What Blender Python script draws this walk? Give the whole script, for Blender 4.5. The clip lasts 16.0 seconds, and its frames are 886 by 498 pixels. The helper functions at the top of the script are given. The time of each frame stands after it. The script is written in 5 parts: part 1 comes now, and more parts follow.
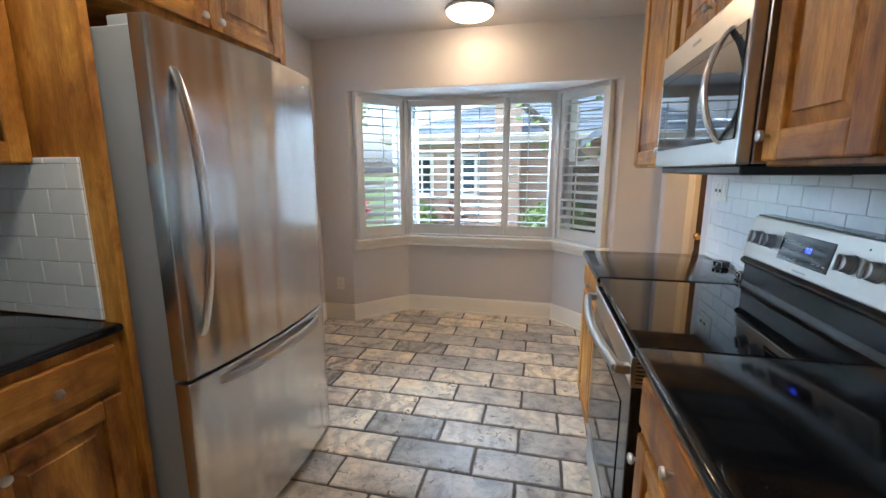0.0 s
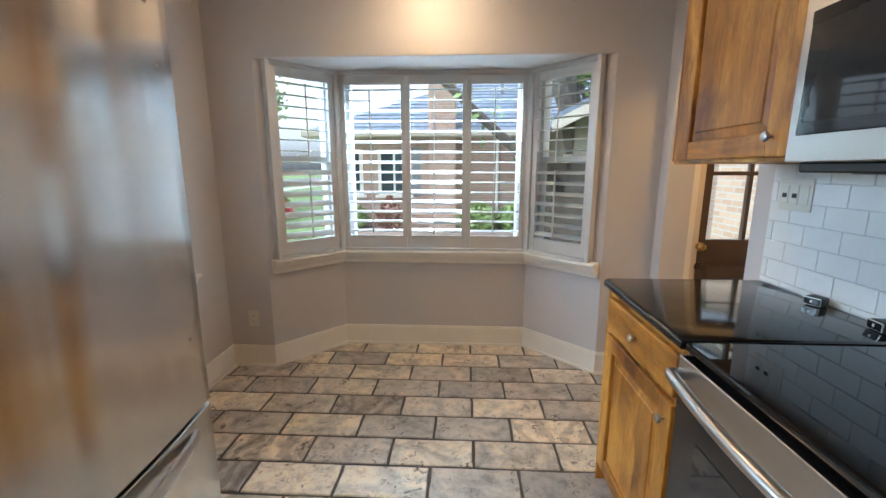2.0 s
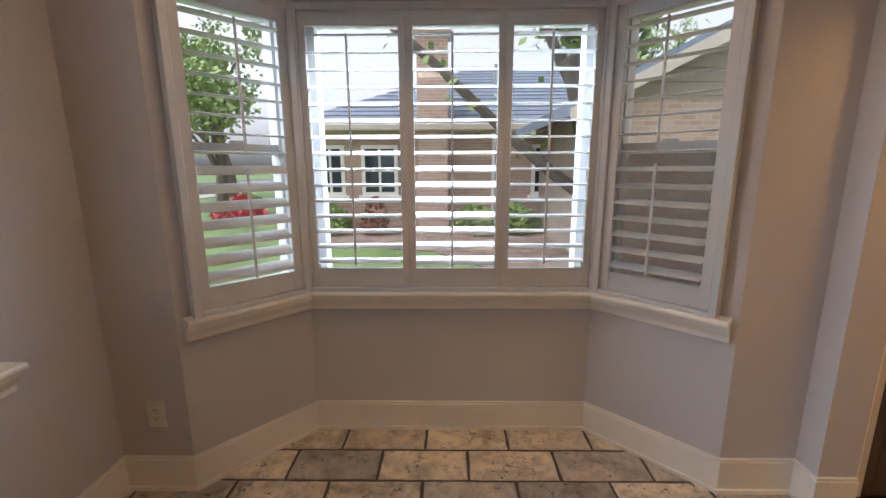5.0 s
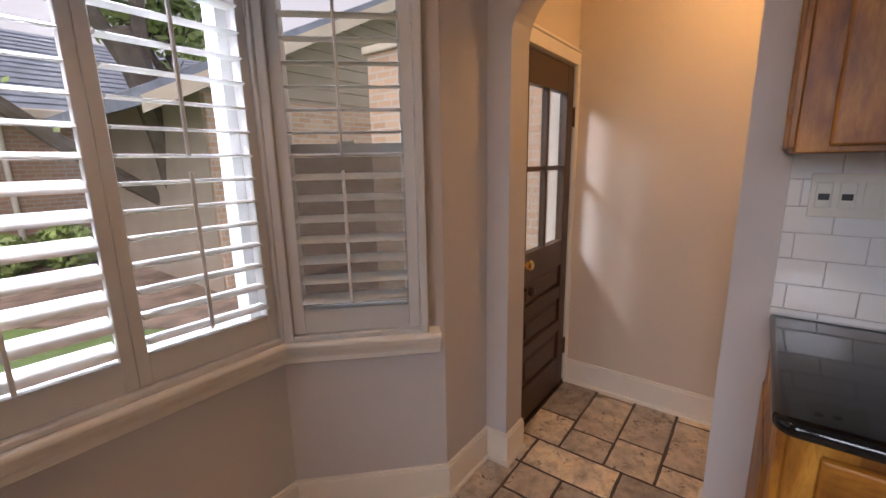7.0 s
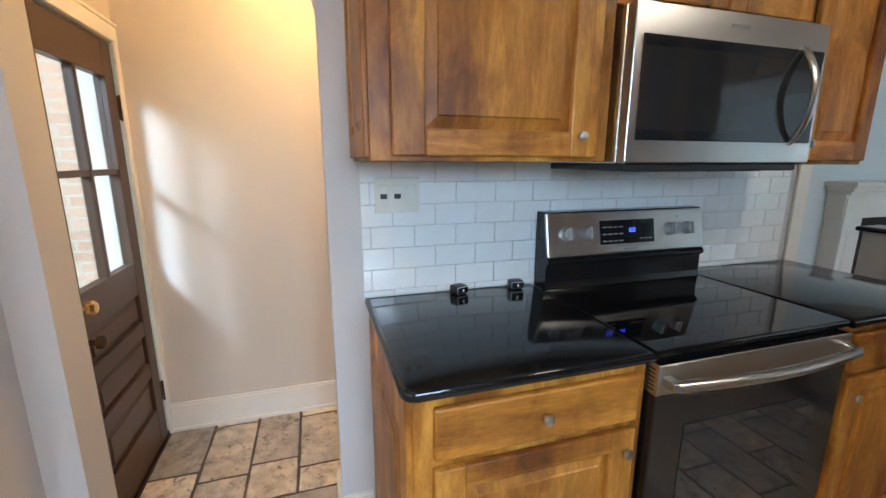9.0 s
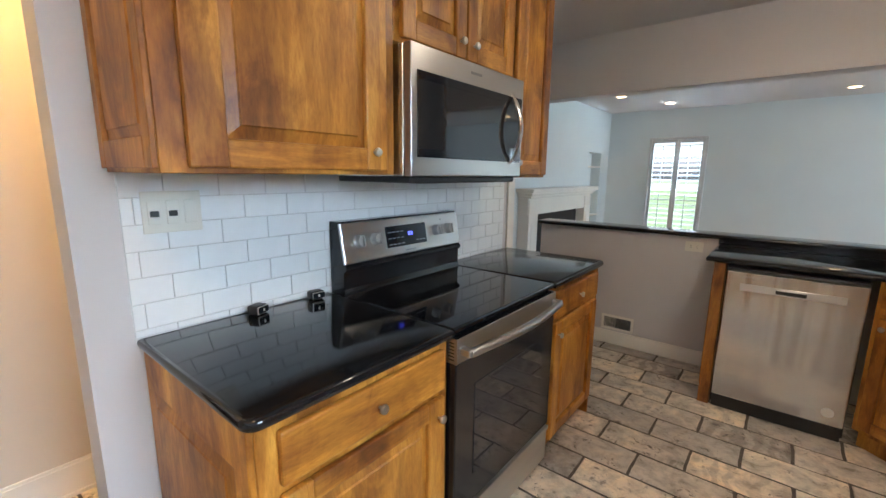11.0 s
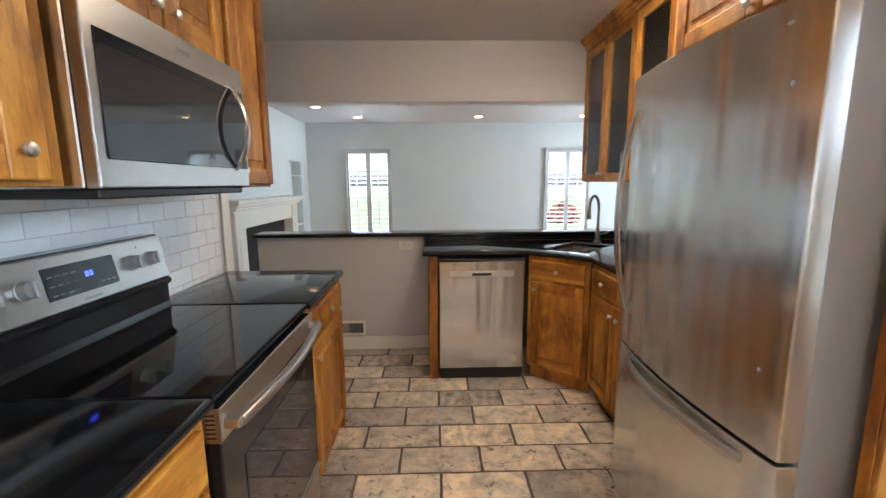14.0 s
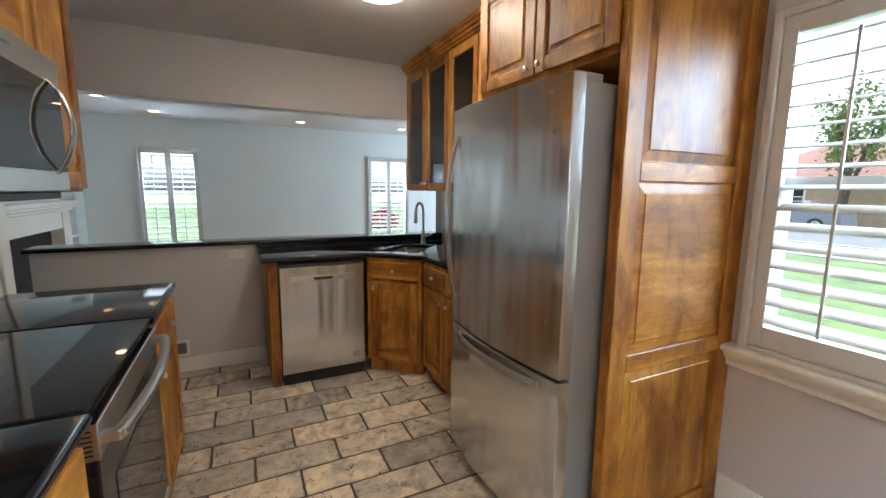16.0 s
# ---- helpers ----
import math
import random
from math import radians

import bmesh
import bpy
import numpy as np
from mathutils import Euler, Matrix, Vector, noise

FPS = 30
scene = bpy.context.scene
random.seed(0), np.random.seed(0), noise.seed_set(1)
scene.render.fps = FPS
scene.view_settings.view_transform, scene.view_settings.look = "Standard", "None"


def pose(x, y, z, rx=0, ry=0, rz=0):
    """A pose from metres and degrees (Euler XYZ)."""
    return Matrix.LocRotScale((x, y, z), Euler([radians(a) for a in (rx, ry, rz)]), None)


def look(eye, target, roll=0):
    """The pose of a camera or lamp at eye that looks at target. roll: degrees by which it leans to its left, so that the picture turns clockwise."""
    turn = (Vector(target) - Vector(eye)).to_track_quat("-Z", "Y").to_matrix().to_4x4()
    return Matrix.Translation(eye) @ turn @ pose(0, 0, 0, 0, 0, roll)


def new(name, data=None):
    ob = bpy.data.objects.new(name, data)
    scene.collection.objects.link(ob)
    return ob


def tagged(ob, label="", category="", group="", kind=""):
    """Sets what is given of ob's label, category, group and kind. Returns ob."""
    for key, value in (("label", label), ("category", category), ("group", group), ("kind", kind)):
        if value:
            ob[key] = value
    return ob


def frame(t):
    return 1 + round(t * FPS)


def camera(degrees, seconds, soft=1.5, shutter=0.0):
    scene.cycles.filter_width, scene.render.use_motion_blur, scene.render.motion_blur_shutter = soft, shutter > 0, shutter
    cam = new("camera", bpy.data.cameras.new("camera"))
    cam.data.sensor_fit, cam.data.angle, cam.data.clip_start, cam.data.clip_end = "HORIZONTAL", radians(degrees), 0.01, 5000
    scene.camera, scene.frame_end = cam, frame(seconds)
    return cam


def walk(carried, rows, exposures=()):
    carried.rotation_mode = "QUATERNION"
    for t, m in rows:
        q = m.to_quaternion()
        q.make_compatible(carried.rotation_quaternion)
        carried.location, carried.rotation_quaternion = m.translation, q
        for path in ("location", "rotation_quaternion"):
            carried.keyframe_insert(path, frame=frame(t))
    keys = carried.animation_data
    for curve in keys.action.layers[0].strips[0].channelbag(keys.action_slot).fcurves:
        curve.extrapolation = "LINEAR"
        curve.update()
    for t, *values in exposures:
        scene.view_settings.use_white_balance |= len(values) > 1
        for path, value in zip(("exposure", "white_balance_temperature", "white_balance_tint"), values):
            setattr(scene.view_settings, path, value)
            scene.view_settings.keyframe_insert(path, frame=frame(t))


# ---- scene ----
cam = camera(93.8, 16.0)
EXPOSURES = [(0, 2.35, 5150, 4), (1, 2.27, 5250, 4), (3, 2.0, 5450, 3), (5.4, 1.5, 6100, 17), (7.2, 1.32, 6600, 24), (8, 1.95, 6450, 17), (9, 2.35, 5350, 4), (9.6, 2.42, 5050, 2), (12, 2.72, 6000, 9), (14, 2.85, 5800, 8), (15, 2.8, 5750, 6), (16, 2.48, 5550, 4)]
PATH = [
    (0, (0.257, 0.533, 1.358), (-0.18, 2.45, 0.991), -0.1),
    (0.5, (0.165, 0.699, 1.347), (-0.137, 2.641, 0.975), -0.4),
    (1, (0.027, 0.876, 1.363), (-0.164, 2.831, 0.985), -0.5),
    (1.5, (-0.041, 1.06, 1.355), (-0.154, 3.021, 0.974), -0.3),
    (2, (-0.055, 1.292, 1.359), (-0.152, 3.253, 0.978), 0.0),
    (2.5, (-0.077, 1.52, 1.35), (-0.227, 3.474, 0.951), 0.5),
    (3, (-0.099, 1.73, 1.347), (-0.385, 3.67, 0.953), 0.7),
    (5.5, (-0.33, 2.604, 1.337), (-0.104, 4.553, 0.946), -1.1),
    (6, (-0.35, 2.804, 1.321), (0.346, 4.643, 0.955), -1.2),
    (6.5, (-0.32, 2.926, 1.349), (0.811, 4.529, 0.961), -1.6),
    (7, (-0.351, 3.033, 1.372), (1.203, 4.223, 0.961), -1.1),
    (7.5, (-0.388, 3.077, 1.375), (1.415, 3.838, 0.961), -0.8),
    (8, (-0.385, 3.085, 1.371), (1.551, 3.369, 0.956), -0.4),
    (8.5, (-0.326, 3.099, 1.37), (1.623, 2.93, 0.954), -0.0),
    (9, (-0.226, 3.115, 1.377), (1.644, 2.538, 0.962), 0.1),
    (9.5, (-0.18, 3.145, 1.378), (1.548, 2.223, 0.974), 0.5),
    (11.8, (-0.21, 3.316, 1.383), (0.763, 1.602, 1.042), 0.5),
    (12, (-0.206, 3.315, 1.377), (0.695, 1.562, 1.039), 0.5),
    (12.5, (-0.206, 3.317, 1.379), (0.513, 1.48, 1.046), 0.2),
    (13, (-0.151, 3.278, 1.371), (0.34, 1.366, 1.05), -0.4),
    (13.5, (-0.044, 3.211, 1.382), (0.177, 1.248, 1.068), -0.4),
    (14, (0.031, 3.196, 1.378), (-0.016, 1.221, 1.065), -0.4),
    (14.5, (0.117, 3.255, 1.384), (-0.221, 1.308, 1.071), 0.0),
    (15, (0.169, 3.316, 1.381), (-0.405, 1.425, 1.078), 0.4),
    (15.5, (0.201, 3.362, 1.387), (-0.563, 1.537, 1.097), 0.6),
    (16, (0.214, 3.395, 1.389), (-0.66, 1.619, 1.107), 0.6),
]
walk(cam, [(t, look(eye, target, roll)) for t, eye, target, roll in PATH], EXPOSURES)

# ---- world, sun, exposure ----
world = bpy.data.worlds.new("sky_world")
scene.world = world
world.use_nodes = True
wn = world.node_tree.nodes
sky = wn.new("ShaderNodeTexSky")
sky.sky_type = "NISHITA"
sky.sun_disc = False
sky.sun_elevation = radians(66)
sky.sun_rotation = radians(252)
sky.air_density, sky.dust_density, sky.ozone_density = 1.0, 4.0, 1.0
wn["Background"].inputs["Strength"].default_value = 0.095
pale = wn.new("ShaderNodeHueSaturation")
pale.inputs["Saturation"].default_value = 0.16
world.node_tree.links.new(sky.outputs["Color"], pale.inputs["Color"])
world.node_tree.links.new(pale.outputs["Color"], wn["Background"].inputs["Color"])
sun = new("sun", bpy.data.lights.new("sun", "SUN"))
sun.data.energy, sun.data.angle, sun.data.color = 0.5, radians(25), (1.0, 0.97, 0.93)
sun.matrix_world = look((-6, -2, 14), (0, 0, 0))

# added area lamps that stand in for the sky's light at each window
for eye, aim, wide, high, power in (
    ((1.095, -4.35, 2.45), (1.095, -2.2, 0.7), 0.8, 0.45, 110.0),
    ((-2.235, -4.35, 2.45), (-2.235, -2.2, 0.7), 0.8, 0.45, 110.0),
    ((-4.3, 3.5, 2.6), (1.15, 1.9, 1.1), 2.8, 2.0, 105.0),
    # fill for the living room, set in an unseen made-up window
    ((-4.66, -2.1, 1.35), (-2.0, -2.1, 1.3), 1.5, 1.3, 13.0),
    ((-0.27, 4.92, 2.52), (-0.25, 2.6, 0.5), 1.35, 0.45, 80.0),
):
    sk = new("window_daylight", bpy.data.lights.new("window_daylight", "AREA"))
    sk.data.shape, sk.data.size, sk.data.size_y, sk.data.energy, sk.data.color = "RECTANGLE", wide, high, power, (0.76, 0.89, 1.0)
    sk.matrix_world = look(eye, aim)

# ---- materials ----


def nodes_of(name):
    m = bpy.data.materials.new(name)
    m.use_nodes = True
    t = m.node_tree
    return m, t, t.nodes, t.links, t.nodes["Principled BSDF"]


def ramp(n, stops):
    r = n.new("ShaderNodeValToRGB")
    e = r.color_ramp.elements
    while len(e) < len(stops):
        e.new(0.5)
    for k, (p, c) in zip(e, stops):
        k.position, k.color = p, (*c, 1)
    return r


def coords(n, l, scale=(1, 1, 1), kind="Object", shift=True):
    tc = n.new("ShaderNodeTexCoord")
    mp = n.new("ShaderNodeMapping")
    mp.inputs["Scale"].default_value = scale
    l.new(tc.outputs[kind], mp.inputs["Vector"])
    if shift:
        oi = n.new("ShaderNodeObjectInfo")
        mul = n.new("ShaderNodeMath")
        mul.operation, mul.inputs[1].default_value = "MULTIPLY", 37.0
        l.new(oi.outputs["Random"], mul.inputs[0])
        l.new(mul.outputs[0], mp.inputs["Location"])
    return mp


def noise_tex(n, l, vec, scale, detail=4.0, rough=0.55, distortion=0.0):
    t = n.new("ShaderNodeTexNoise")
    t.inputs["Scale"].default_value, t.inputs["Detail"].default_value = scale, detail
    t.inputs["Roughness"].default_value, t.inputs["Distortion"].default_value = rough, distortion
    l.new(vec.outputs[0], t.inputs["Vector"])
    return t


def bump(n, l, height, p, strength=0.2, distance=0.002):
    b = n.new("ShaderNodeBump")
    b.inputs["Strength"].default_value, b.inputs["Distance"].default_value = strength, distance
    l.new(height, b.inputs["Height"])
    l.new(b.outputs[0], p.inputs["Normal"])


def mixc(n, l, fac, a, b, mode="MIX"):
    m = n.new("ShaderNodeMix")
    m.data_type, m.blend_type = "RGBA", mode
    for sock, v in ((m.inputs[0], fac), (m.inputs[6], a), (m.inputs[7], b)):
        if isinstance(v, (int, float)):
            sock.default_value = v
        elif isinstance(v, tuple):
            sock.default_value = (*v, 1)
        else:
            l.new(v, sock)
    return m.outputs[2]


def plain(name, color, rough=0.5, metal=0.0, vary=0.08, scale=3.0, grain=60.0, relief=0.05, coat=0.0):
    """Paint, plastic or metal: two scales of tone, a fine relief and uneven gloss."""
    m, t, n, l, p = nodes_of(name)
    v = coords(n, l, shift=False)
    big, fine = noise_tex(n, l, v, scale), noise_tex(n, l, v, grain, 2)
    lo, hi = [max(0, c * (1 - vary)) for c in color], [min(1, c * (1 + vary)) for c in color]
    r = ramp(n, [(0.3, tuple(lo)), (0.7, tuple(hi))])
    l.new(big.outputs["Fac"], r.inputs["Fac"])
    l.new(r.outputs["Color"], p.inputs["Base Color"])
    mr = n.new("ShaderNodeMapRange")
    mr.inputs["To Min"].default_value, mr.inputs["To Max"].default_value = max(0.02, rough * 0.85), min(1, rough * 1.15)
    l.new(big.outputs["Fac"], mr.inputs["Value"])
    l.new(mr.outputs[0], p.inputs["Roughness"])
    p.inputs["Metallic"].default_value = metal
    p.inputs["Coat Weight"].default_value = coat
    if relief:
        bump(n, l, fine.outputs["Fac"], p, relief, 0.001)
    return m


def wood(name, axis, tone=1.0):
    """Knotty alder with an amber stain; axis: the way of the grain."""
    m, t, n, l, p = nodes_of(name)
    s = [9.0, 9.0, 9.0]
    s["xyz".index(axis)] = 1.7
    v = coords(n, l, tuple(s))
    broad = noise_tex(n, l, v, 0.55, 4, 0.55, 1.2)
    grain = noise_tex(n, l, v, 3.2, 6, 0.65, 1.0)
    fine = noise_tex(n, l, v, 22.0, 4, 0.6)
    c1, c2, c3 = [tuple(x * tone for x in c) for c in ((0.21, 0.070, 0.008), (0.50, 0.215, 0.024), (0.77, 0.405, 0.068))]
    r = ramp(n, [(0.31, c1), (0.5, c2), (0.68, c3)])
    half = n.new("ShaderNodeMath")
    half.operation = "MULTIPLY_ADD"
    half.inputs[1].default_value = 0.36
    l.new(grain.outputs["Fac"], half.inputs[0])
    q = n.new("ShaderNodeMath")
    q.operation, q.inputs[1].default_value = "MULTIPLY", 0.64
    l.new(broad.outputs["Fac"], q.inputs[0])
    l.new(q.outputs[0], half.inputs[2])
    l.new(half.outputs[0], r.inputs["Fac"])
    # knots with a dark heart and a swirl round them, and blotches of stain
    kv = coords(n, l, (3.4, 0.4, 2.3))
    wob = noise_tex(n, l, kv, 2.2, 3, 0.6)
    kmix = mixc(n, l, 0.2, kv.outputs[0], wob.outputs["Color"])
    vor = n.new("ShaderNodeTexVoronoi")
    vor.inputs["Scale"].default_value = 1.0
    l.new(kmix, vor.inputs["Vector"])
    kr = ramp(n, [(0.0, (0.12, 0.07, 0.04)), (0.05, (0.30, 0.20, 0.13)), (0.09, (0.75, 0.66, 0.56)), (0.13, (0.5, 0.40, 0.30)), (0.19, (0.88, 0.83, 0.76)), (0.27, (0.72, 0.64, 0.54)), (0.42, (1, 1, 1))])
    l.new(vor.outputs["Distance"], kr.inputs["Fac"])
    blot = noise_tex(n, l, coords(n, l, (3.6, 3.6, 2.0)), 1.7, 5, 0.6, 0.8)
    br = ramp(n, [(0.36, (0.36, 0.25, 0.16)), (0.46, (0.78, 0.71, 0.62)), (0.56, (1, 1, 1))])
    l.new(blot.outputs["Fac"], br.inputs["Fac"])
    c = mixc(n, l, 1.0, r.outputs["Color"], kr.outputs["Color"], "MULTIPLY")
    c = mixc(n, l, 0.75, c, br.outputs["Color"], "MULTIPLY")
    fr = ramp(n, [(0.34, (0.80, 0.74, 0.68)), (0.55, (1, 1, 1)), (0.75, (1.06, 1.05, 1.03))])
    l.new(fine.outputs["Fac"], fr.inputs["Fac"])
    c = mixc(n, l, 0.8, c, fr.outputs["Color"], "MULTIPLY")
    # boards of differing tone, glued edge to edge
    sep = n.new("ShaderNodeSeparateXYZ")
    l.new(n.new("ShaderNodeTexCoord").outputs["Object"], sep.inputs[0])
    bands = n.new("ShaderNodeMath")
    bands.operation, bands.inputs[1].default_value = "MULTIPLY", 10.5
    l.new(sep.outputs["Z" if axis == "x" else "X"], bands.inputs[0])
    whole = n.new("ShaderNodeMath")
    whole.operation = "FLOOR"
    l.new(bands.outputs[0], whole.inputs[0])
    shift = n.new("ShaderNodeMath")
    l.new(whole.outputs[0], shift.inputs[0])
    l.new(n.new("ShaderNodeObjectInfo").outputs["Random"], shift.inputs[1])
    wn_ = n.new("ShaderNodeTexWhiteNoise")
    wn_.noise_dimensions = "1D"
    l.new(shift.outputs[0], wn_.inputs["W"])
    tone_r = ramp(n, [(0.0, (0.76, 0.70, 0.64)), (0.5, (0.97, 0.95, 0.92)), (1.0, (1.14, 1.14, 1.12))])
    l.new(wn_.outputs["Value"], tone_r.inputs["Fac"])
    c = mixc(n, l, 0.9, c, tone_r.outputs["Color"], "MULTIPLY")
    l.new(c, p.inputs["Base Color"])
    p.inputs["Roughness"].default_value = 0.46
    p.inputs["Coat Weight"].default_value, p.inputs["Coat Roughness"].default_value = 0.08, 0.25
    bump(n, l, fine.outputs["Fac"], p, 0.12, 0.001)
    return m


def stone(name):
    """Tumbled travertine: each piece in its own tone, clouded, veined and pitted."""
    m, t, n, l, p = nodes_of(name)
    rnd = n.new("ShaderNodeObjectInfo").outputs["Random"]
    tc = n.new("ShaderNodeTexCoord")
    add = n.new("ShaderNodeVectorMath")
    add.operation = "MULTIPLY_ADD"
    add.inputs[1].default_value = (1, 1, 1)
    sc = n.new("ShaderNodeMath")
    sc.operation, sc.inputs[1].default_value = "MULTIPLY", 53.0
    l.new(rnd, sc.inputs[0])
    l.new(tc.outputs["Object"], add.inputs[0])
    l.new(sc.outputs[0], add.inputs[2])
    cloud = noise_tex(n, l, add, 5.5, 6, 0.62, 0.8)
    mid = noise_tex(n, l, add, 17.0, 6, 0.68, 0.4)
    pits = noise_tex(n, l, add, 26.0, 4, 0.6, 1.2)
    spots = noise_tex(n, l, add, 7.0, 4, 0.7, 1.0)
    base = ramp(n, [(0.0, (0.40, 0.36, 0.32)), (0.25, (0.56, 0.50, 0.43)), (0.5, (0.66, 0.58, 0.48)), (0.75, (0.82, 0.71, 0.56)), (1.0, (0.92, 0.81, 0.64))])
    l.new(rnd, base.inputs["Fac"])
    cl = ramp(n, [(0.33, (0.60, 0.59, 0.58)), (0.5, (1.0, 1.0, 1.0)), (0.66, (1.25, 1.19, 1.1))])
    l.new(cloud.outputs["Fac"], cl.inputs["Fac"])
    md = ramp(n, [(0.34, (0.70, 0.67, 0.64)), (0.55, (1, 1, 1))])
    l.new(mid.outputs["Fac"], md.inputs["Fac"])
    c = mixc(n, l, 1.0, base.outputs["Color"], cl.outputs["Color"], "MULTIPLY")
    c = mixc(n, l, 1.0, c, md.outputs["Color"], "MULTIPLY")
    # veins on about one piece in six
    wv = n.new("ShaderNodeTexWave")
    wv.inputs["Scale"].default_value, wv.inputs["Distortion"].default_value = 3.2, 11.0
    wv.inputs["Detail Scale"].default_value = 1.4
    l.new(add.outputs[0], wv.inputs["Vector"])
    wr = ramp(n, [(0.25, (0.62, 0.55, 0.48)), (0.65, (1.12, 1.07, 1.0))])
    l.new(wv.outputs["Fac"], wr.inputs["Fac"])
    sel = n.new("ShaderNodeMath")
    sel.operation, sel.inputs[1].default_value = "PINGPONG", 0.085
    l.new(rnd, sel.inputs[0])
    gate = n.new("ShaderNodeMapRange")
    gate.inputs["From Min"].default_value, gate.inputs["From Max"].default_value = 0.074, 0.080
    l.new(sel.outputs[0], gate.inputs["Value"])
    g2 = n.new("ShaderNodeMath")
    g2.operation, g2.inputs[1].default_value = "MULTIPLY", 0.75
    l.new(gate.outputs[0], g2.inputs[0])
    c = mixc(n, l, g2.outputs[0], c, mixc(n, l, 1.0, c, wr.outputs["Color"], "MULTIPLY"))
    # dark pitted patches
    pr = ramp(n, [(0.55, (1, 1, 1)), (0.64, (0.22, 0.18, 0.15))])
    l.new(pits.outputs["Fac"], pr.inputs["Fac"])
    sr = ramp(n, [(0.47, (0, 0, 0)), (0.6, (1, 1, 1))])
    l.new(spots.outputs["Fac"], sr.inputs["Fac"])
    c = mixc(n, l, sr.outputs["Color"], c, mixc(n, l, 1.0, c, pr.outputs["Color"], "MULTIPLY"))
    l.new(c, p.inputs["Base Color"])
    rr = n.new("ShaderNodeMapRange")
    rr.inputs["To Min"].default_value, rr.inputs["To Max"].default_value = 0.2, 0.42
    l.new(cloud.outputs["Fac"], rr.inputs["Value"])
    l.new(rr.outputs[0], p.inputs["Roughness"])
    bump(n, l, mid.outputs["Fac"], p, 0.35, 0.004)
    return m


def steel(name, color, rough, axis):
    """Brushed stainless steel; axis: the way of the brushing."""
    m, t, n, l, p = nodes_of(name)
    s = [28.0, 28.0, 28.0]
    s["xyz".index(axis)] = 0.35
    f = noise_tex(n, l, coords(n, l, tuple(s), shift=False), 1.0, 1)
    r = ramp(n, [(0.3, tuple(c * 0.94 for c in color)), (0.7, color)])
    l.new(f.outputs["Fac"], r.inputs["Fac"])
    l.new(r.outputs["Color"], p.inputs["Base Color"])
    p.inputs["Roughness"].default_value = rough
    p.inputs["Metallic"].default_value = 1.0
    s = [9.0, 9.0, 9.0]
    s["xyz".index(axis)] = 0.5
    wave = noise_tex(n, l, coords(n, l, tuple(s), shift=False), 1.0, 0)
    bump(n, l, wave.outputs["Fac"], p, 0.12, 0.01)
    return m


def sheet_steel(name, color, rough):
    """Rolled stainless sheet, brushed level, with a slow waviness across it that draws reflections out upright."""
    m, t, n, l, p = nodes_of(name)
    f = noise_tex(n, l, coords(n, l, (0.5, 40.0, 90.0), shift=False), 3.0, 2)
    r = ramp(n, [(0.3, tuple(c * 0.93 for c in color)), (0.7, color)])
    l.new(f.outputs["Fac"], r.inputs["Fac"])
    l.new(r.outputs["Color"], p.inputs["Base Color"])
    p.inputs["Roughness"].default_value, p.inputs["Metallic"].default_value = rough, 1.0
    p.inputs["Anisotropic"].default_value = 0.85
    tg = n.new("ShaderNodeTangent")
    tg.direction_type, tg.axis = "RADIAL", "Z"
    l.new(tg.outputs[0], p.inputs["Tangent"])
    wave = noise_tex(n, l, coords(n, l, (6.5, 1.0, 0.35), shift=False), 1.0, 2, 0.35, 0.3)
    bump(n, l, wave.outputs["Fac"], p, 0.9, 0.03)
    return m


def granite():
    m, t, n, l, p = nodes_of("black_granite")
    v = coords(n, l, shift=False)
    f, g = noise_tex(n, l, v, 420.0, 2), noise_tex(n, l, v, 6.0, 3)
    r = ramp(n, [(0.55, (0.006, 0.006, 0.007)), (0.72, (0.03, 0.032, 0.035))])
    l.new(f.outputs["Fac"], r.inputs["Fac"])
    l.new(r.outputs["Color"], p.inputs["Base Color"])
    mr = n.new("ShaderNodeMapRange")
    mr.inputs["To Min"].default_value, mr.inputs["To Max"].default_value = 0.05, 0.12
    l.new(g.outputs["Fac"], mr.inputs["Value"])
    l.new(mr.outputs[0], p.inputs["Roughness"])
    return m


def glass(name, tint=(1, 1, 1), gloss=1.0):
    m, t, n, l, p = nodes_of(name)
    n.remove(p)
    tr, gl, mx, fr = n.new("ShaderNodeBsdfTransparent"), n.new("ShaderNodeBsdfGlossy"), n.new("ShaderNodeMixShader"), n.new("ShaderNodeFresnel")
    tr.inputs["Color"].default_value = (*tint, 1)
    gl.inputs["Roughness"].default_value = 0.01
    fr.inputs["IOR"].default_value = 1.45
    k = n.new("ShaderNodeMath")
    k.operation, k.inputs[1].default_value = "MULTIPLY", gloss
    l.new(fr.outputs[0], k.inputs[0])
    l.new(k.outputs[0], mx.inputs[0])
    l.new(tr.outputs[0], mx.inputs[1])
    l.new(gl.outputs[0], mx.inputs[2])
    l.new(mx.outputs[0], n["Material Output"].inputs["Surface"])
    return m


def mesh_cloth(name, color, open_part):
    """Fine insect mesh, too fine to see thread by thread."""
    m, t, n, l, p = nodes_of(name)
    tr, mx = n.new("ShaderNodeBsdfTransparent"), n.new("ShaderNodeMixShader")
    p.inputs["Base Color"].default_value, p.inputs["Roughness"].default_value = (*color, 1), 0.8
    mx.inputs[0].default_value = 1 - open_part
    l.new(tr.outputs[0], mx.inputs[1])
    l.new(p.outputs[0], mx.inputs[2])
    l.new(mx.outputs[0], n["Material Output"].inputs["Surface"])
    return m


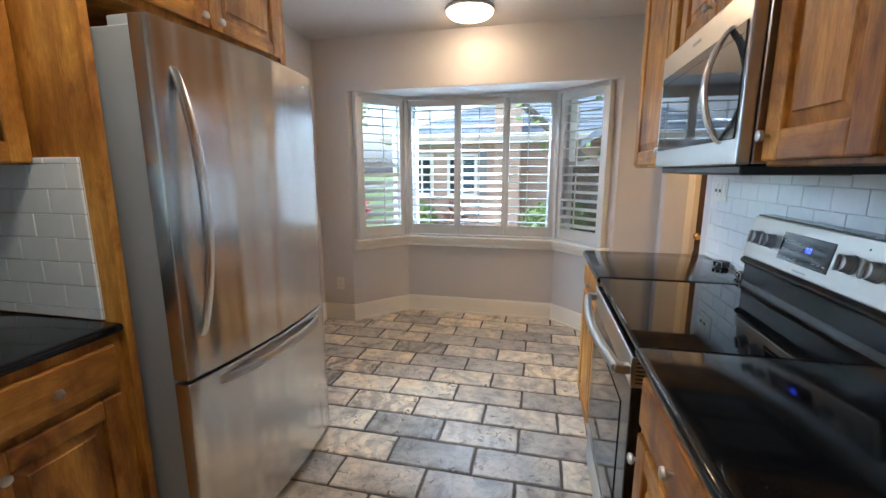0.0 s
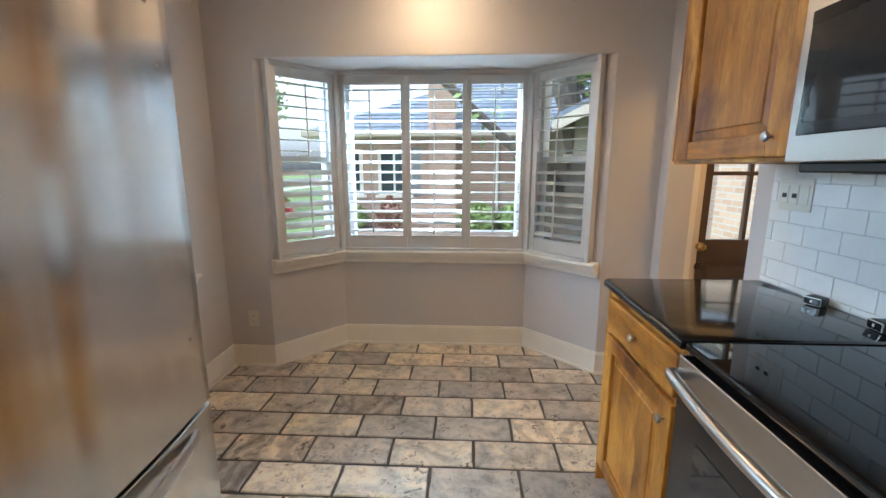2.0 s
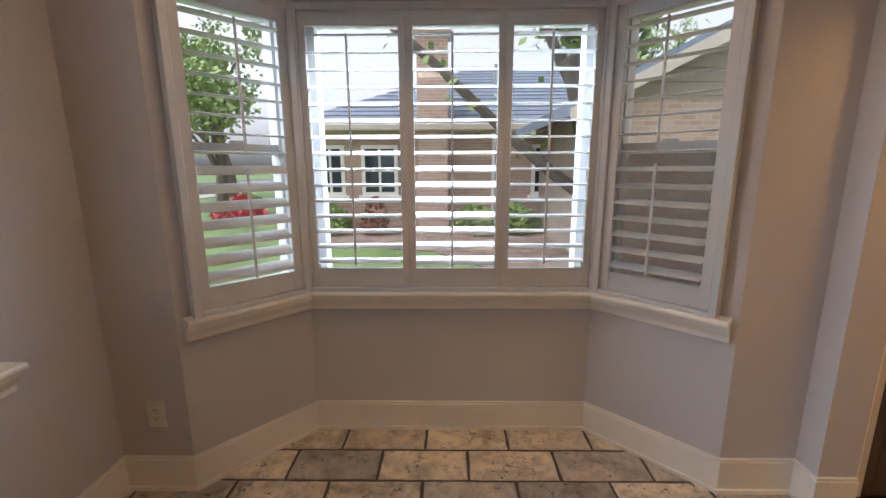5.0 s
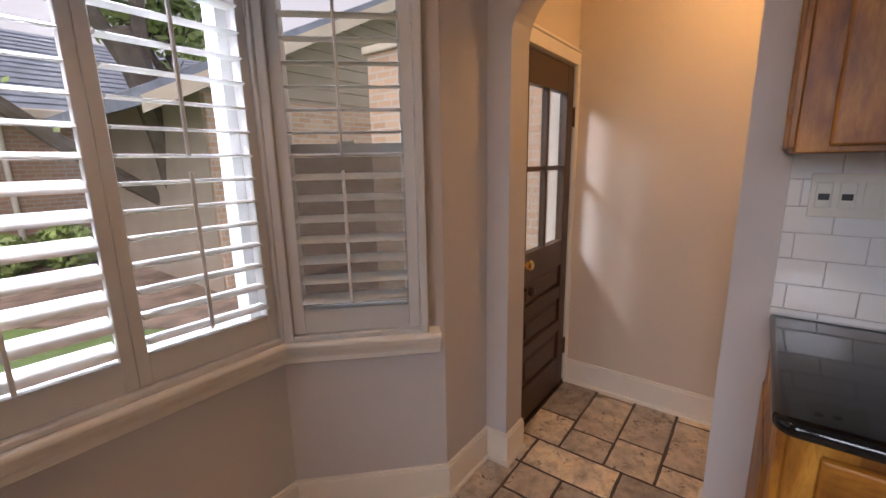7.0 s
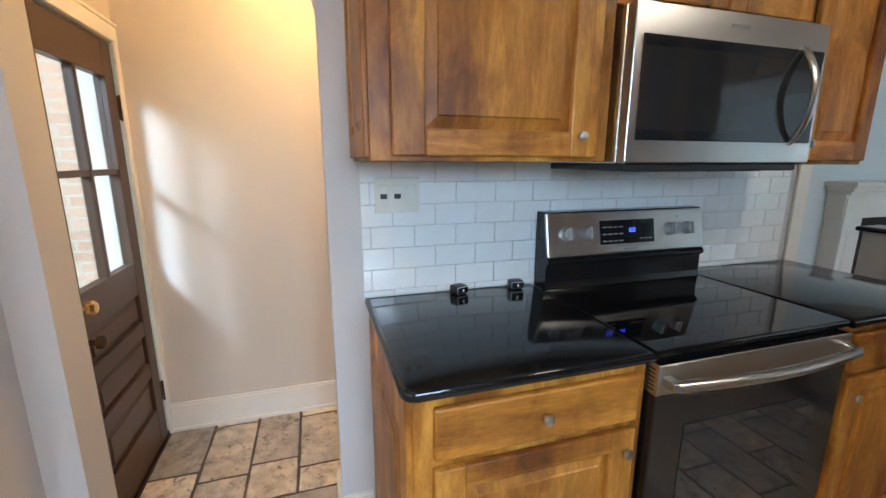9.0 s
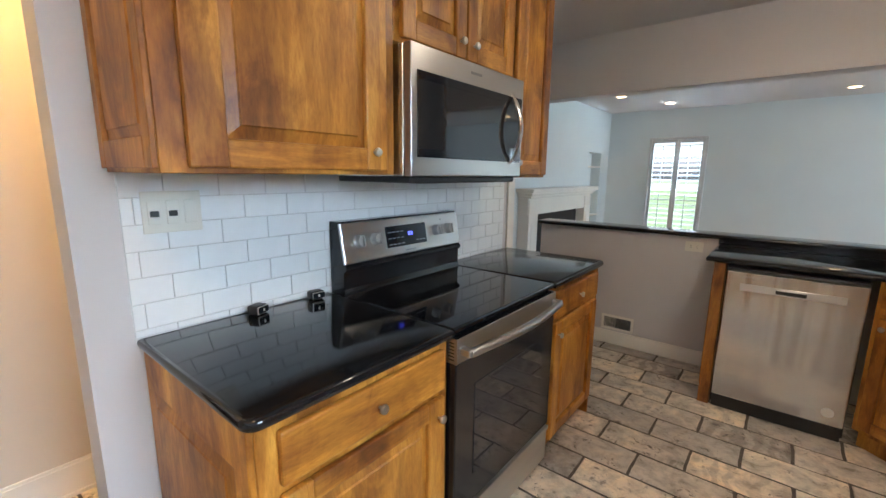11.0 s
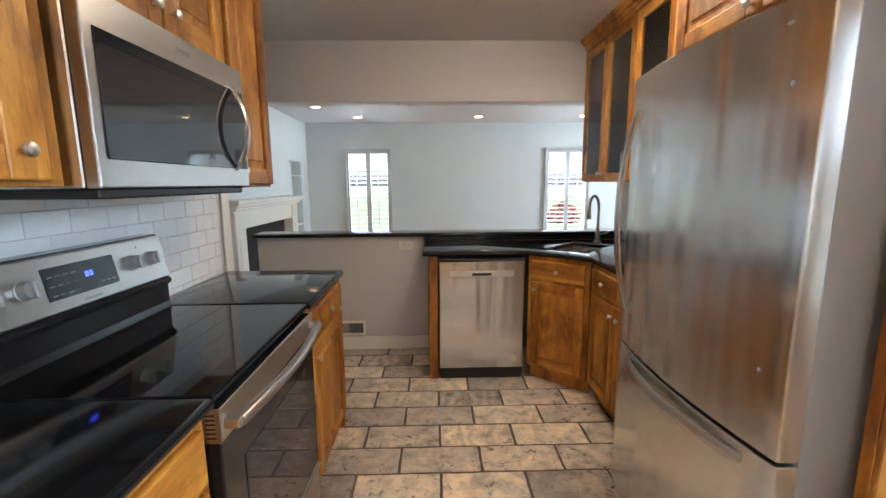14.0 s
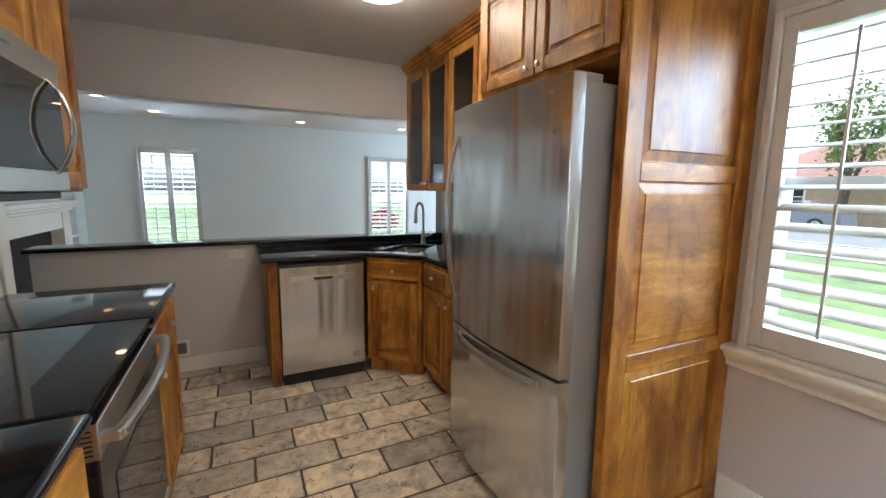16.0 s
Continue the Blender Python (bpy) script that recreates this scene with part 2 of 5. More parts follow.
def glow(name, color, strength):
    m, t, n, l, p = nodes_of(name)
    p.inputs["Base Color"].default_value = (0.8, 0.8, 0.8, 1)
    p.inputs["Emission Color"].default_value = (*color, 1)
    p.inputs["Emission Strength"].default_value = strength
    return m


def brickwork(name, a, b, mortar):
    m, t, n, l, p = nodes_of(name)
    tc = n.new("ShaderNodeTexCoord")
    sep, cmb, sm = n.new("ShaderNodeSeparateXYZ"), n.new("ShaderNodeCombineXYZ"), n.new("ShaderNodeMath")
    l.new(tc.outputs["Object"], sep.inputs[0])
    l.new(sep.outputs["X"], sm.inputs[0])
    l.new(sep.outputs["Y"], sm.inputs[1])
    l.new(sm.outputs[0], cmb.inputs["X"])
    l.new(sep.outputs["Z"], cmb.inputs["Y"])
    bt = n.new("ShaderNodeTexBrick")
    bt.inputs["Scale"].default_value = 1.0
    bt.inputs["Brick Width"].default_value, bt.inputs["Row Height"].default_value = 0.21, 0.075
    bt.inputs["Mortar Size"].default_value = 0.009
    bt.inputs["Color1"].default_value, bt.inputs["Color2"].default_value, bt.inputs["Mortar"].default_value = (*a, 1), (*b, 1), (*mortar, 1)
    l.new(cmb.outputs[0], bt.inputs["Vector"])
    l.new(bt.outputs["Color"], p.inputs["Base Color"])
    p.inputs["Roughness"].default_value = 0.85
    bump(n, l, bt.outputs["Fac"], p, -0.4, 0.006)
    return m


WALL = plain("wall_paint", (0.62, 0.592, 0.584), 0.55, vary=0.03, scale=1.2, grain=220, relief=0.06)
WARMWALL = plain("nook_wall_paint", (0.72, 0.64, 0.54), 0.45, vary=0.03, scale=1.2, grain=220, relief=0.06)
CEIL = plain("ceiling_paint", (0.66, 0.64, 0.625), 0.7, vary=0.03, scale=1.0, grain=160, relief=0.1)
LWALL = plain("living_wall_paint", (0.76, 0.81, 0.80), 0.6, vary=0.03, scale=1.0, grain=200, relief=0.05)
TRIM = plain("trim_paint", (0.88, 0.84, 0.76), 0.35, vary=0.03, scale=4, grain=90, relief=0.03)
SHUT = plain("shutter_paint", (0.65, 0.645, 0.63), 0.3, vary=0.03, scale=5, grain=90, relief=0.02)
WOODZ, WOODX, WOODY = wood("alder_upright", "z"), wood("alder_level", "x"), wood("alder_deep", "y")
STONE = stone("travertine")
GROUT = plain("dark_grout", (0.115, 0.092, 0.074), 0.9, vary=0.2, scale=9, grain=120, relief=0.5)
STEEL = steel("brushed_steel", (0.74, 0.73, 0.71), 0.27, "z")
FRIDGE = sheet_steel("rolled_steel_door", (0.71, 0.70, 0.68), 0.24)
STEELX = steel("brushed_steel_level", (0.56, 0.55, 0.53), 0.29, "x")
CHROME = plain("satin_nickel", (0.62, 0.60, 0.57), 0.28, 1.0, vary=0.04, relief=0.0)
DIAL = plain("silver_dial", (0.46, 0.455, 0.44), 0.45, 0.6, vary=0.03, relief=0.0)
CASEGREY = plain("pale_grey_enamel", (0.34, 0.355, 0.37), 0.38, vary=0.04, scale=3, grain=150, relief=0.1)
GREY = plain("grey_enamel", (0.27, 0.275, 0.28), 0.42, vary=0.05, scale=4, grain=150, relief=0.1)
BLACK = plain("black_enamel", (0.010, 0.010, 0.011), 0.16, vary=0.1, relief=0.0)
DARKPL = plain("black_plastic", (0.016, 0.016, 0.017), 0.4, vary=0.15, relief=0.03)
GLASSBLK = plain("black_glass", (0.006, 0.006, 0.007), 0.03, vary=0.1, relief=0.0)
OVENGL = plain("smoked_glass", (0.022, 0.022, 0.023), 0.04, vary=0.1, relief=0.0)
GRANITE = granite()
CERAMIC = plain("white_glazed_tile", (0.88, 0.90, 0.90), 0.12, vary=0.04, scale=7, grain=14, relief=0.05)
TGROUT = plain("pale_grout", (0.70, 0.70, 0.69), 0.9, vary=0.08, relief=0.1)
PLATE = plain("ivory_plastic", (0.76, 0.74, 0.66), 0.3, vary=0.02, relief=0.0)
BRASS = plain("polished_brass", (0.75, 0.52, 0.20), 0.15, 1.0, vary=0.06, relief=0.0)
BRONZE = plain("dark_bronze", (0.10, 0.07, 0.05), 0.35, 1.0, vary=0.15, relief=0.02)
DOORP = plain("brown_door_paint", (0.078, 0.043, 0.025), 0.42, vary=0.08, scale=3, grain=60, relief=0.08)
SCREEN = mesh_cloth("grey_insect_mesh", (0.12, 0.125, 0.13), 0.52)
PANE = glass("window_glass", (1, 1, 1), 0.4)
CABGL = glass("cabinet_glass", (0.8, 0.82, 0.8), 1.6)
LAMPW = glow("lamp_diffuser", (1.0, 0.80, 0.57), 10.5)
DINEL = glow("breakfast_lamp_diffuser", (1.0, 0.62, 0.32), 7.0)
NOOKL = glow("nook_lamp_diffuser", (1.0, 0.55, 0.19), 10.5)
DOWNL = glow("downlight_lens", (1.0, 0.60, 0.27), 3.5)
DISP = glow("blue_digits", (0.02, 0.03, 1.0), 0.9)
BLUEOFF = plain("panel_black", (0.012, 0.014, 0.018), 0.08, vary=0.1, relief=0.0)
VENTD = plain("dark_duct", (0.06, 0.06, 0.06), 0.8, vary=0.1)
SOOT = plain("sooty_firebox", (0.025, 0.022, 0.02), 0.9, vary=0.3, scale=6)

# ---- helpers of the build ----


def add_box(bm, x0, x1, y0, y1, z0, z1, bev=0.0, seg=1):
    m = Matrix.LocRotScale(((x0 + x1) / 2, (y0 + y1) / 2, (z0 + z1) / 2), None, (abs(x1 - x0), abs(y1 - y0), abs(z1 - z0)))
    vs = bmesh.ops.create_cube(bm, size=1.0, matrix=m)["verts"]
    if bev:
        es = list({e for v in vs for e in v.link_edges})
        bmesh.ops.bevel(bm, geom=es, offset=bev, segments=seg, affect="EDGES", profile=0.5)
    return bm


def box(x0, x1, y0, y1, z0, z1, bev=0.0, seg=1):
    return add_box(bmesh.new(), x0, x1, y0, y1, z0, z1, bev, seg)


def add_prism(bm, pts, z0, z1, m=None):
    a, b = [bm.verts.new((x, y, z0)) for x, y in pts], [bm.verts.new((x, y, z1)) for x, y in pts]
    n = len(pts)
    fs = [bm.faces.new(a[::-1]), bm.faces.new(b)]
    fs += [bm.faces.new((a[i], a[(i + 1) % n], b[(i + 1) % n], b[i])) for i in range(n)]
    if m is not None:
        bmesh.ops.transform(bm, matrix=m, verts=a + b)
    bmesh.ops.recalc_face_normals(bm, faces=fs)
    return bm


def add_cyl(bm, p0, p1, r0, r1=None, seg=16):
    p0, p1 = Vector(p0), Vector(p1)
    d = p1 - p0
    m = Matrix.Translation((p0 + p1) / 2) @ d.to_track_quat("Z", "Y").to_matrix().to_4x4()
    bmesh.ops.create_cone(bm, cap_ends=True, segments=seg, radius1=r0, radius2=r0 if r1 is None else r1, depth=d.length, matrix=m)
    return bm


def lathe(bm, profile, m=Matrix(), seg=20):
    """Turns (radius, height) pairs about z."""
    rings = [[bm.verts.new(m @ Vector((r * math.cos(2 * math.pi * k / seg), r * math.sin(2 * math.pi * k / seg), h))) for k in range(seg)] for r, h in profile]
    for a, b in zip(rings, rings[1:]):
        for k in range(seg):
            bm.faces.new((a[k], a[(k + 1) % seg], b[(k + 1) % seg], b[k]))
    bm.faces.new(rings[0][::-1])
    bm.faces.new(rings[-1])
    bmesh.ops.recalc_face_normals(bm, faces=bm.faces[:])
    return bm


def tube(bm, pts, r, seg=10, flat=1.0):
    """A pipe along points; flat squeezes its section."""
    pts = [Vector(p) for p in pts]
    rings = []
    side = None
    for i, p in enumerate(pts):
        d = (pts[min(i + 1, len(pts) - 1)] - pts[max(i - 1, 0)]).normalized()
        if side is None:
            side = d.orthogonal().normalized()
        side = (side - d * side.dot(d)).normalized()
        up = d.cross(side)
        rr = r[i] if isinstance(r, (list, tuple)) else r
        rings.append([bm.verts.new(p + (side * math.cos(a) + up * math.sin(a) * flat) * rr) for a in (2 * math.pi * k / seg for k in range(seg))])
    for a, b in zip(rings, rings[1:]):
        for k in range(seg):
            bm.faces.new((a[k], a[(k + 1) % seg], b[(k + 1) % seg], b[k]))
    bm.faces.new(rings[0][::-1])
    bm.faces.new(rings[-1])
    bmesh.ops.recalc_face_normals(bm, faces=bm.faces[:])
    return bm


def mesh_of(name, bm, material, smooth=False):
    me = bpy.data.meshes.new(name)
    bm.to_mesh(me)
    bm.free()
    me.materials.append(material)
    if smooth:
        me.polygons.foreach_set("use_smooth", [True] * len(me.polygons))
        me.set_sharp_from_angle(angle=radians(40))
    return me


def part(name, bm, material, parent, label="", smooth=False, at=None):
    ob = new(name, mesh_of(name, bm, material, smooth))
    ob.parent = parent
    if at is not None:
        ob.matrix_basis = at
    return tagged(ob, label) if label else ob


def thing(name, at, label, category, group=""):
    ob = new(name)
    ob.empty_display_size = 0.1
    ob.matrix_world = at
    return tagged(ob, label, category, group)


def solid(name, bm, material, label, category, kind="", group="", smooth=False):
    return tagged(new(name, mesh_of(name, bm, material, smooth)), label, category, group, kind)


def structure(name, bm, material, label, category, smooth=False):
    return solid(name, bm, material, label, category, "structure", smooth=smooth)


def offset_line(pts, d):
    """An open line moved d to its left, with mitred corners."""
    out = []
    for i, p in enumerate(pts):
        p = Vector(p)
        ns = []
        for a, b in ((i - 1, i), (i, i + 1)):
            if 0 <= a and b < len(pts):
                e = (Vector(pts[b]) - Vector(pts[a])).normalized()
                ns.append(Vector((-e.y, e.x)))
        n = sum(ns, Vector((0, 0))).normalized()
        out.append(tuple(p + n * (d / n.dot(ns[0]))))
    return out


def strip(bm, pts, d0, d1, z0, z1):
    a, b = offset_line(pts, d0), offset_line(pts, d1)
    for i in range(len(pts) - 1):
        add_prism(bm, [a[i], a[i + 1], b[i + 1], b[i]], z0, z1)
    return bm


def holed(bm, length, z0, z1, thick, holes):
    """A wall along x with its face at y = 0 and its body behind it; holes: (x0, x1, z0, z1), apart from one another along x."""
    x = 0.0
    for a, b, c, d in sorted(holes):
        if a > x:
            add_box(bm, x, a, 0, thick, z0, z1)
        if c > z0:
            add_box(bm, a, b, 0, thick, z0, c)
        if d < z1:
            add_box(bm, a, b, 0, thick, d, z1)
        x = b
    if x < length:
        add_box(bm, x, length, 0, thick, z0, z1)
    return bm


def run(p0, p1):
    """The pose that lays x along p0 to p1, with y to the left of it, and the length."""
    d = Vector(p1) - Vector(p0)
    return pose(p0[0], p0[1], 0, 0, 0, math.degrees(math.atan2(d.y, d.x))), d.length

# ---- the rooms ----
TOP = 2.45
XL, XS, XR, YW, YH = -1.66, -1.52, 1.15, 3.945, -0.16
BAY = [(-1.36, 3.945), (-0.97, 4.37), (0.415, 4.37), (0.84, 3.945)]


def wall_run(name, p0, p1, z0, z1, thick, holes, material, label):
    m, length = run(p0, p1)
    bm = holed(bmesh.new(), length, z0, z1, thick, holes)
    bmesh.ops.transform(bm, matrix=m, verts=bm.verts[:])
    return structure(name, bm, material, label, "wall")


wall_run("wall_north", (XL, YW), (XR, YW), 0, TOP, 0.15, [(0.30, 2.50, -0.01, 2.03)], WALL, "pale greige painted wall round the bay window")
wall_run("wall_west", (XL, 1.50), (XL, YW + 0.15), 0, TOP, 0.16, [(0.97, 1.95, 0.79, 2.03)], WALL, "pale greige painted side wall with a shuttered window")
wall_run("wall_sink", (XS, -0.30), (XS, 1.50), 0, TOP, 0.30, [], WALL, "painted wall behind the corner sink")
for nm, a, b, h in (("wall_bay_west", 0, 1, (0.10, 0.535)), ("wall_bay_north", 1, 2, (0.045, 1.34)), ("wall_bay_east", 2, 3, (0.04, 0.50))):
    wall_run(nm, BAY[a], BAY[b], 0, 2.06, 0.14, [(h[0], h[1], 0.79, 2.005)], WALL, "greige painted wall of the window bay")
structure("ceiling_bay", add_prism(bmesh.new(), [(-1.5, 4.095), (-1.36, 3.948), (0.84, 3.948), (0.98, 4.095), (0.55, 4.52), (-1.1, 4.52)], 2.025, 2.12), CEIL, "white painted underside of the window bay", "ceiling")
structure("roof_bay", add_prism(bmesh.new(), [(-1.6, 4.098), (1.1, 4.098), (0.7, 4.65), (-1.2, 4.65)], 2.124, 2.2), GREY, "flat roof over the window bay", "roof")
structure("ceiling", box(XL - 0.2, 2.26, -0.30, 4.1, TOP + 0.002, TOP + 0.15), CEIL, "smooth painted kitchen ceiling", "ceiling")
# wall with the arch
bm = bmesh.new()
add_box(bm, XR, XR + 0.15, 0.93, 3.08, 0, TOP)
add_box(bm, XR, XR + 0.15, 3.84, YW + 0.15, 0, TOP)
N = 28
arch = [(3.46 - 0.38 * math.cos(math.pi * k / N), 1.82 + 0.27 * math.sin(math.pi * k / N)) for k in range(N + 1)]
to_yz = Matrix(((0, 0, 1, XR), (1, 0, 0, 0), (0, 1, 0, 0), (0, 0, 0, 1)))
for (ya, za), (yb, zb) in zip(arch, arch[1:]):
    add_prism(bm, [(ya, za), (yb, zb), (yb, TOP), (ya, TOP)], 0, 0.15, to_yz)
bmesh.ops.remove_doubles(bm, verts=bm.verts[:], dist=0.0005)
structure("wall_east", bm, WALL, "greige painted wall with a rounded archway", "wall")
wall_run("wall_nook_north", (XR + 0.15, 3.90), (2.18, 3.90), 0, TOP, 0.15, [(0.10, 0.73, -0.01, 1.865)], WARMWALL, "warm cream wall round the back door")
wall_run("wall_nook_east", (2.03, 3.90), (2.03, 2.2), 0, TOP, 0.15, [], WARMWALL, "warm cream wall of the back entry")
structure("wall_nook_south", box(XR + 0.15, 2.26, 2.05, 2.2, 0, TOP), WARMWALL, "plain wall closing the back entry", "wall")
wall_run("header_wall", (2.10, YH), (XS, YH), 2.005, TOP, 0.14, [], WALL, "painted header over the wide opening")
structure("half_wall", box(XS, 1.45, -0.30, YH, 0, 0.952), WALL, "painted half wall behind the dishwasher", "wall")
# living room
wall_run("wall_living_south", (2.1, -3.85), (-4.6, -3.85), 0, 2.40, 0.15, [(0.62, 1.39, 0.45, 1.93), (3.95, 4.72, 0.45, 1.93)], LWALL, "pale grey-green living room wall with two windows")
wall_run("wall_living_east", (2.1, 2.05), (2.1, -3.85), 0, TOP, 0.15, [(5.02, 5.55, 0.35, 1.72)], LWALL, "pale living room wall with a shelf niche")
structure("niche_back", box(2.25, 2.27, -3.7, -2.8, 0.2, 1.9), LWALL, "back of the shelf niche", "wall")
# the hole is made up, to let the fill lamp into the room
wall_run("wall_living_west", (-4.6, -4.0), (-4.6, -0.16), 0, 2.45, 0.15, [(1.1, 2.7, 0.65, 2.05)], LWALL, "plain living room wall with an unseen added window")
structure("wall_living_north", box(-4.6, XS - 0.30, -0.30, -0.16, 0, 2.45), LWALL, "plain living room wall", "wall")
structure("ceiling_living", box(-4.75, 2.25, -4.0, -0.302, 2.36, 2.45), CEIL, "white living room ceiling with small downlights", "ceiling")
structure("floor_living", box(-4.75, 2.25, -4.0, -0.302, -0.06, 0.0), WOODX, "brown wooden living room floor", "floor")
# door jamb at the end of the tiled wall
bm = add_box(bmesh.new(), XR - 0.012, XR + 0.162, 0.905, 0.93, 0, 2.05)
add_box(bm, XR - 0.014, XR - 0.002, 0.905, 0.985, 0, 2.09, 0.003)
add_box(bm, XR + 0.05, XR + 0.065, 0.893, 0.905, 0, 2.05)
structure("trim_jamb", bm, TRIM, "white painted door casing at the wall end", "trim")
solid("strike_plate", box(XR + 0.018, XR + 0.045, 0.9015, 0.904, 0.98, 1.05, 0.0005), BRASS, "small metal strike plate on the casing", "hardware")

# baseboards
bm = bmesh.new()
for line in ([(XL, 2.42), (XL, YW), *BAY, (XR, YW), (XR, 3.84), (XR + 0.15, 3.84)], [(XR + 0.15, 3.08), (XR, 3.08), (XR, 2.965)], [(2.03, 3.89), (2.03, 2.2)]):
    strip(bm, line, -0.016, 0.0, 0, 0.138)
    strip(bm, line, -0.011, 0.0, 0.138, 0.15)
    strip(bm, line, -0.028, -0.016, 0, 0.016)
structure("baseboard", bm, TRIM, "cream painted baseboard with a shoe moulding", "trim")
structure("baseboard_half_wall", strip(bmesh.new(), [(1.45, YH), (0.06, YH)], -0.014, 0.0, 0, 0.11), TRIM, "white baseboard of the half wall", "trim")


def moulding(bm, line, profile):
    """A closed profile of (depth into the room, height), swept along a line with mitred corners."""
    rings = []
    for d, z in profile:
        rings.append([bm.verts.new((*p[:2], z)) for p in offset_line(line, -d)])
    n = len(profile)
    for k in range(n):
        for i in range(len(line) - 1):
            bm.faces.new((rings[k][i], rings[k][i + 1], rings[(k + 1) % n][i + 1], rings[(k + 1) % n][i]))
    bm.faces.new([r[0] for r in rings])
    bm.faces.new([r[-1] for r in reversed(rings)])
    bmesh.ops.recalc_face_normals(bm, faces=bm.faces[:])
    return bm


def stool(name, line, label):
    bm = moulding(bmesh.new(), line, [(-0.02, 0.757), (0.070, 0.757), (0.076, 0.754), (0.079, 0.748), (0.079, 0.741), (0.076, 0.735), (0.070, 0.732), (-0.02, 0.732)])
    bm = moulding(bm, line, [(0.0, 0.7318), (0.060, 0.7318), (0.060, 0.726), (0.054, 0.724), (0.050, 0.712), (0.040, 0.697), (0.030, 0.688), (0.026, 0.678), (0.026, 0.662), (0.022, 0.658), (0.0, 0.658)])
    return structure(name, bm, TRIM, label, "trim")


stool("window_sill_bay", [(-1.345, 3.961), BAY[1], BAY[2], (0.825, 3.96)], "cream moulded sill along the window bay")
stool("window_sill_side", [(XL, 2.39), (XL, 3.58)], "cream moulded sill under the side window")

# ---- windows and shutters ----


def window(name, m, w, z0, z1, meeting=None, label="white window behind the shutters"):
    """A window in a hole w wide; y points outwards."""
    win = thing(name, m, label, "window")
    win["kind"] = "structure"
    bm = bmesh.new()
    for a in (add_box, ):
        a(bm, 0, 0.035, 0.05, 0.13, z0, z1)
        a(bm, w - 0.035, w, 0.05, 0.13, z0, z1)
        a(bm, 0.035, w - 0.035, 0.05, 0.13, z0, z0 + 0.04)
        a(bm, 0.035, w - 0.035, 0.05, 0.13, z1 - 0.035, z1)
        if meeting:
            a(bm, 0.035, w - 0.035, 0.06, 0.11, meeting - 0.022, meeting + 0.022)
    part("window_frame", bm, SHUT, win)
    if meeting:
        part("sash_lock", box(w / 2 - 0.03, w / 2 + 0.03, 0.05, 0.075, meeting + 0.022, meeting + 0.034, 0.003), PLATE, win)
    for a, b in (((z0 + 0.04, meeting - 0.022), (meeting + 0.022, z1 - 0.035)) if meeting else ((z0 + 0.04, z1 - 0.035),)):
        part("pane", box(0.035, w - 0.035, 0.088, 0.092, a, b), PANE, win).visible_shadow = False
    return win


def slat_mesh(length, chord=0.072, thick=0.0105):
    bm = bmesh.new()
    k = 10
    ring = [(chord / 2 * math.cos(2 * math.pi * i / k), thick / 2 * math.sin(2 * math.pi * i / k)) for i in range(k)]
    a, b = [bm.verts.new((0, y, z)) for y, z in ring], [bm.verts.new((length, y, z)) for y, z in ring]
    bm.faces.new(a), bm.faces.new(b[::-1])
    for i in range(k):
        bm.faces.new((a[i], a[(i + 1) % k], b[(i + 1) % k], b[i]))
    bmesh.ops.recalc_face_normals(bm, faces=bm.faces[:])
    return mesh_of("slat", bm, SHUT, True)


def shutter(m, w, z0, z1, lo, hi, side, tilts, hinge_right, group, label, rod=0.46):
    """A louvred shutter panel w wide from z0 to z1, its slats between lo and hi; side: the stiles' width; tilts: the lower and the upper slats' degrees."""
    sh = thing("shutter", m, label, "shutter", group)
    for a, b in ((0, side), (w - side, w)):
        part("stile", box(a, b, -0.014, 0.014, z0, z1, 0.002), SHUT, sh)
    part("bottom_rail", box(side, w - side, -0.012, 0.012, z0, lo, 0.0015), SHUT, sh)
    part("top_rail", box(side, w - side, -0.012, 0.012, hi, z1, 0.0015), SHUT, sh)
    n = round((hi - lo) / 0.0717)
    step = (hi - lo) / n
    me = slat_mesh(w - 2 * side - 0.004)
    cut = (n + 1) // 2 - 1
    for i in range(n):
        s = new("slat", me)
        s.parent = sh
        tilt = tilts[0] if i < cut else tilts[1]
        s.matrix_basis = pose(side + 0.002, 0, lo + step * (i + 0.5), tilt + random.uniform(-1, 1))
    x = side + (w - 2 * side) * rod
    for a, b, t in ((lo + step * 0.4, lo + step * (cut - 0.1), tilts[0]), (lo + step * (cut + 0.5), hi - step * 0.4, tilts[1])):
        yy, dz = -0.036 * math.cos(radians(t)) - 0.007, -0.036 * math.sin(radians(t))
        part("tilt_rod", box(x - 0.005, x + 0.005, yy - 0.005, yy + 0.005, a + dz, b + dz, 0.002), SHUT, sh)
    hx = w if hinge_right else 0
    for z in (z0 + 0.12, z1 - 0.16):
        part("hinge", add_cyl(bmesh.new(), (hx, -0.017, z - 0.03), (hx, -0.017, z + 0.03), 0.004, seg=8), CHROME, sh, "small nickel hinge")
    return sh


def shutter_frame(name, m, a, b, z0, z1, label, post=0.03):
    bm = bmesh.new()
    for x0, x1, c, d in ((a, a + post, z0, z1), (b - post, b, z0, z1), (a + post, b - post, z0, z0 + 0.02), (a + post, b - post, z1 - 0.03, z1)):
        add_box(bm, x0, x1, -0.03, 0.03, c, d, 0.003)
    ob = structure(name, bm, SHUT, label, "trim")
    ob.matrix_world = m
    return ob


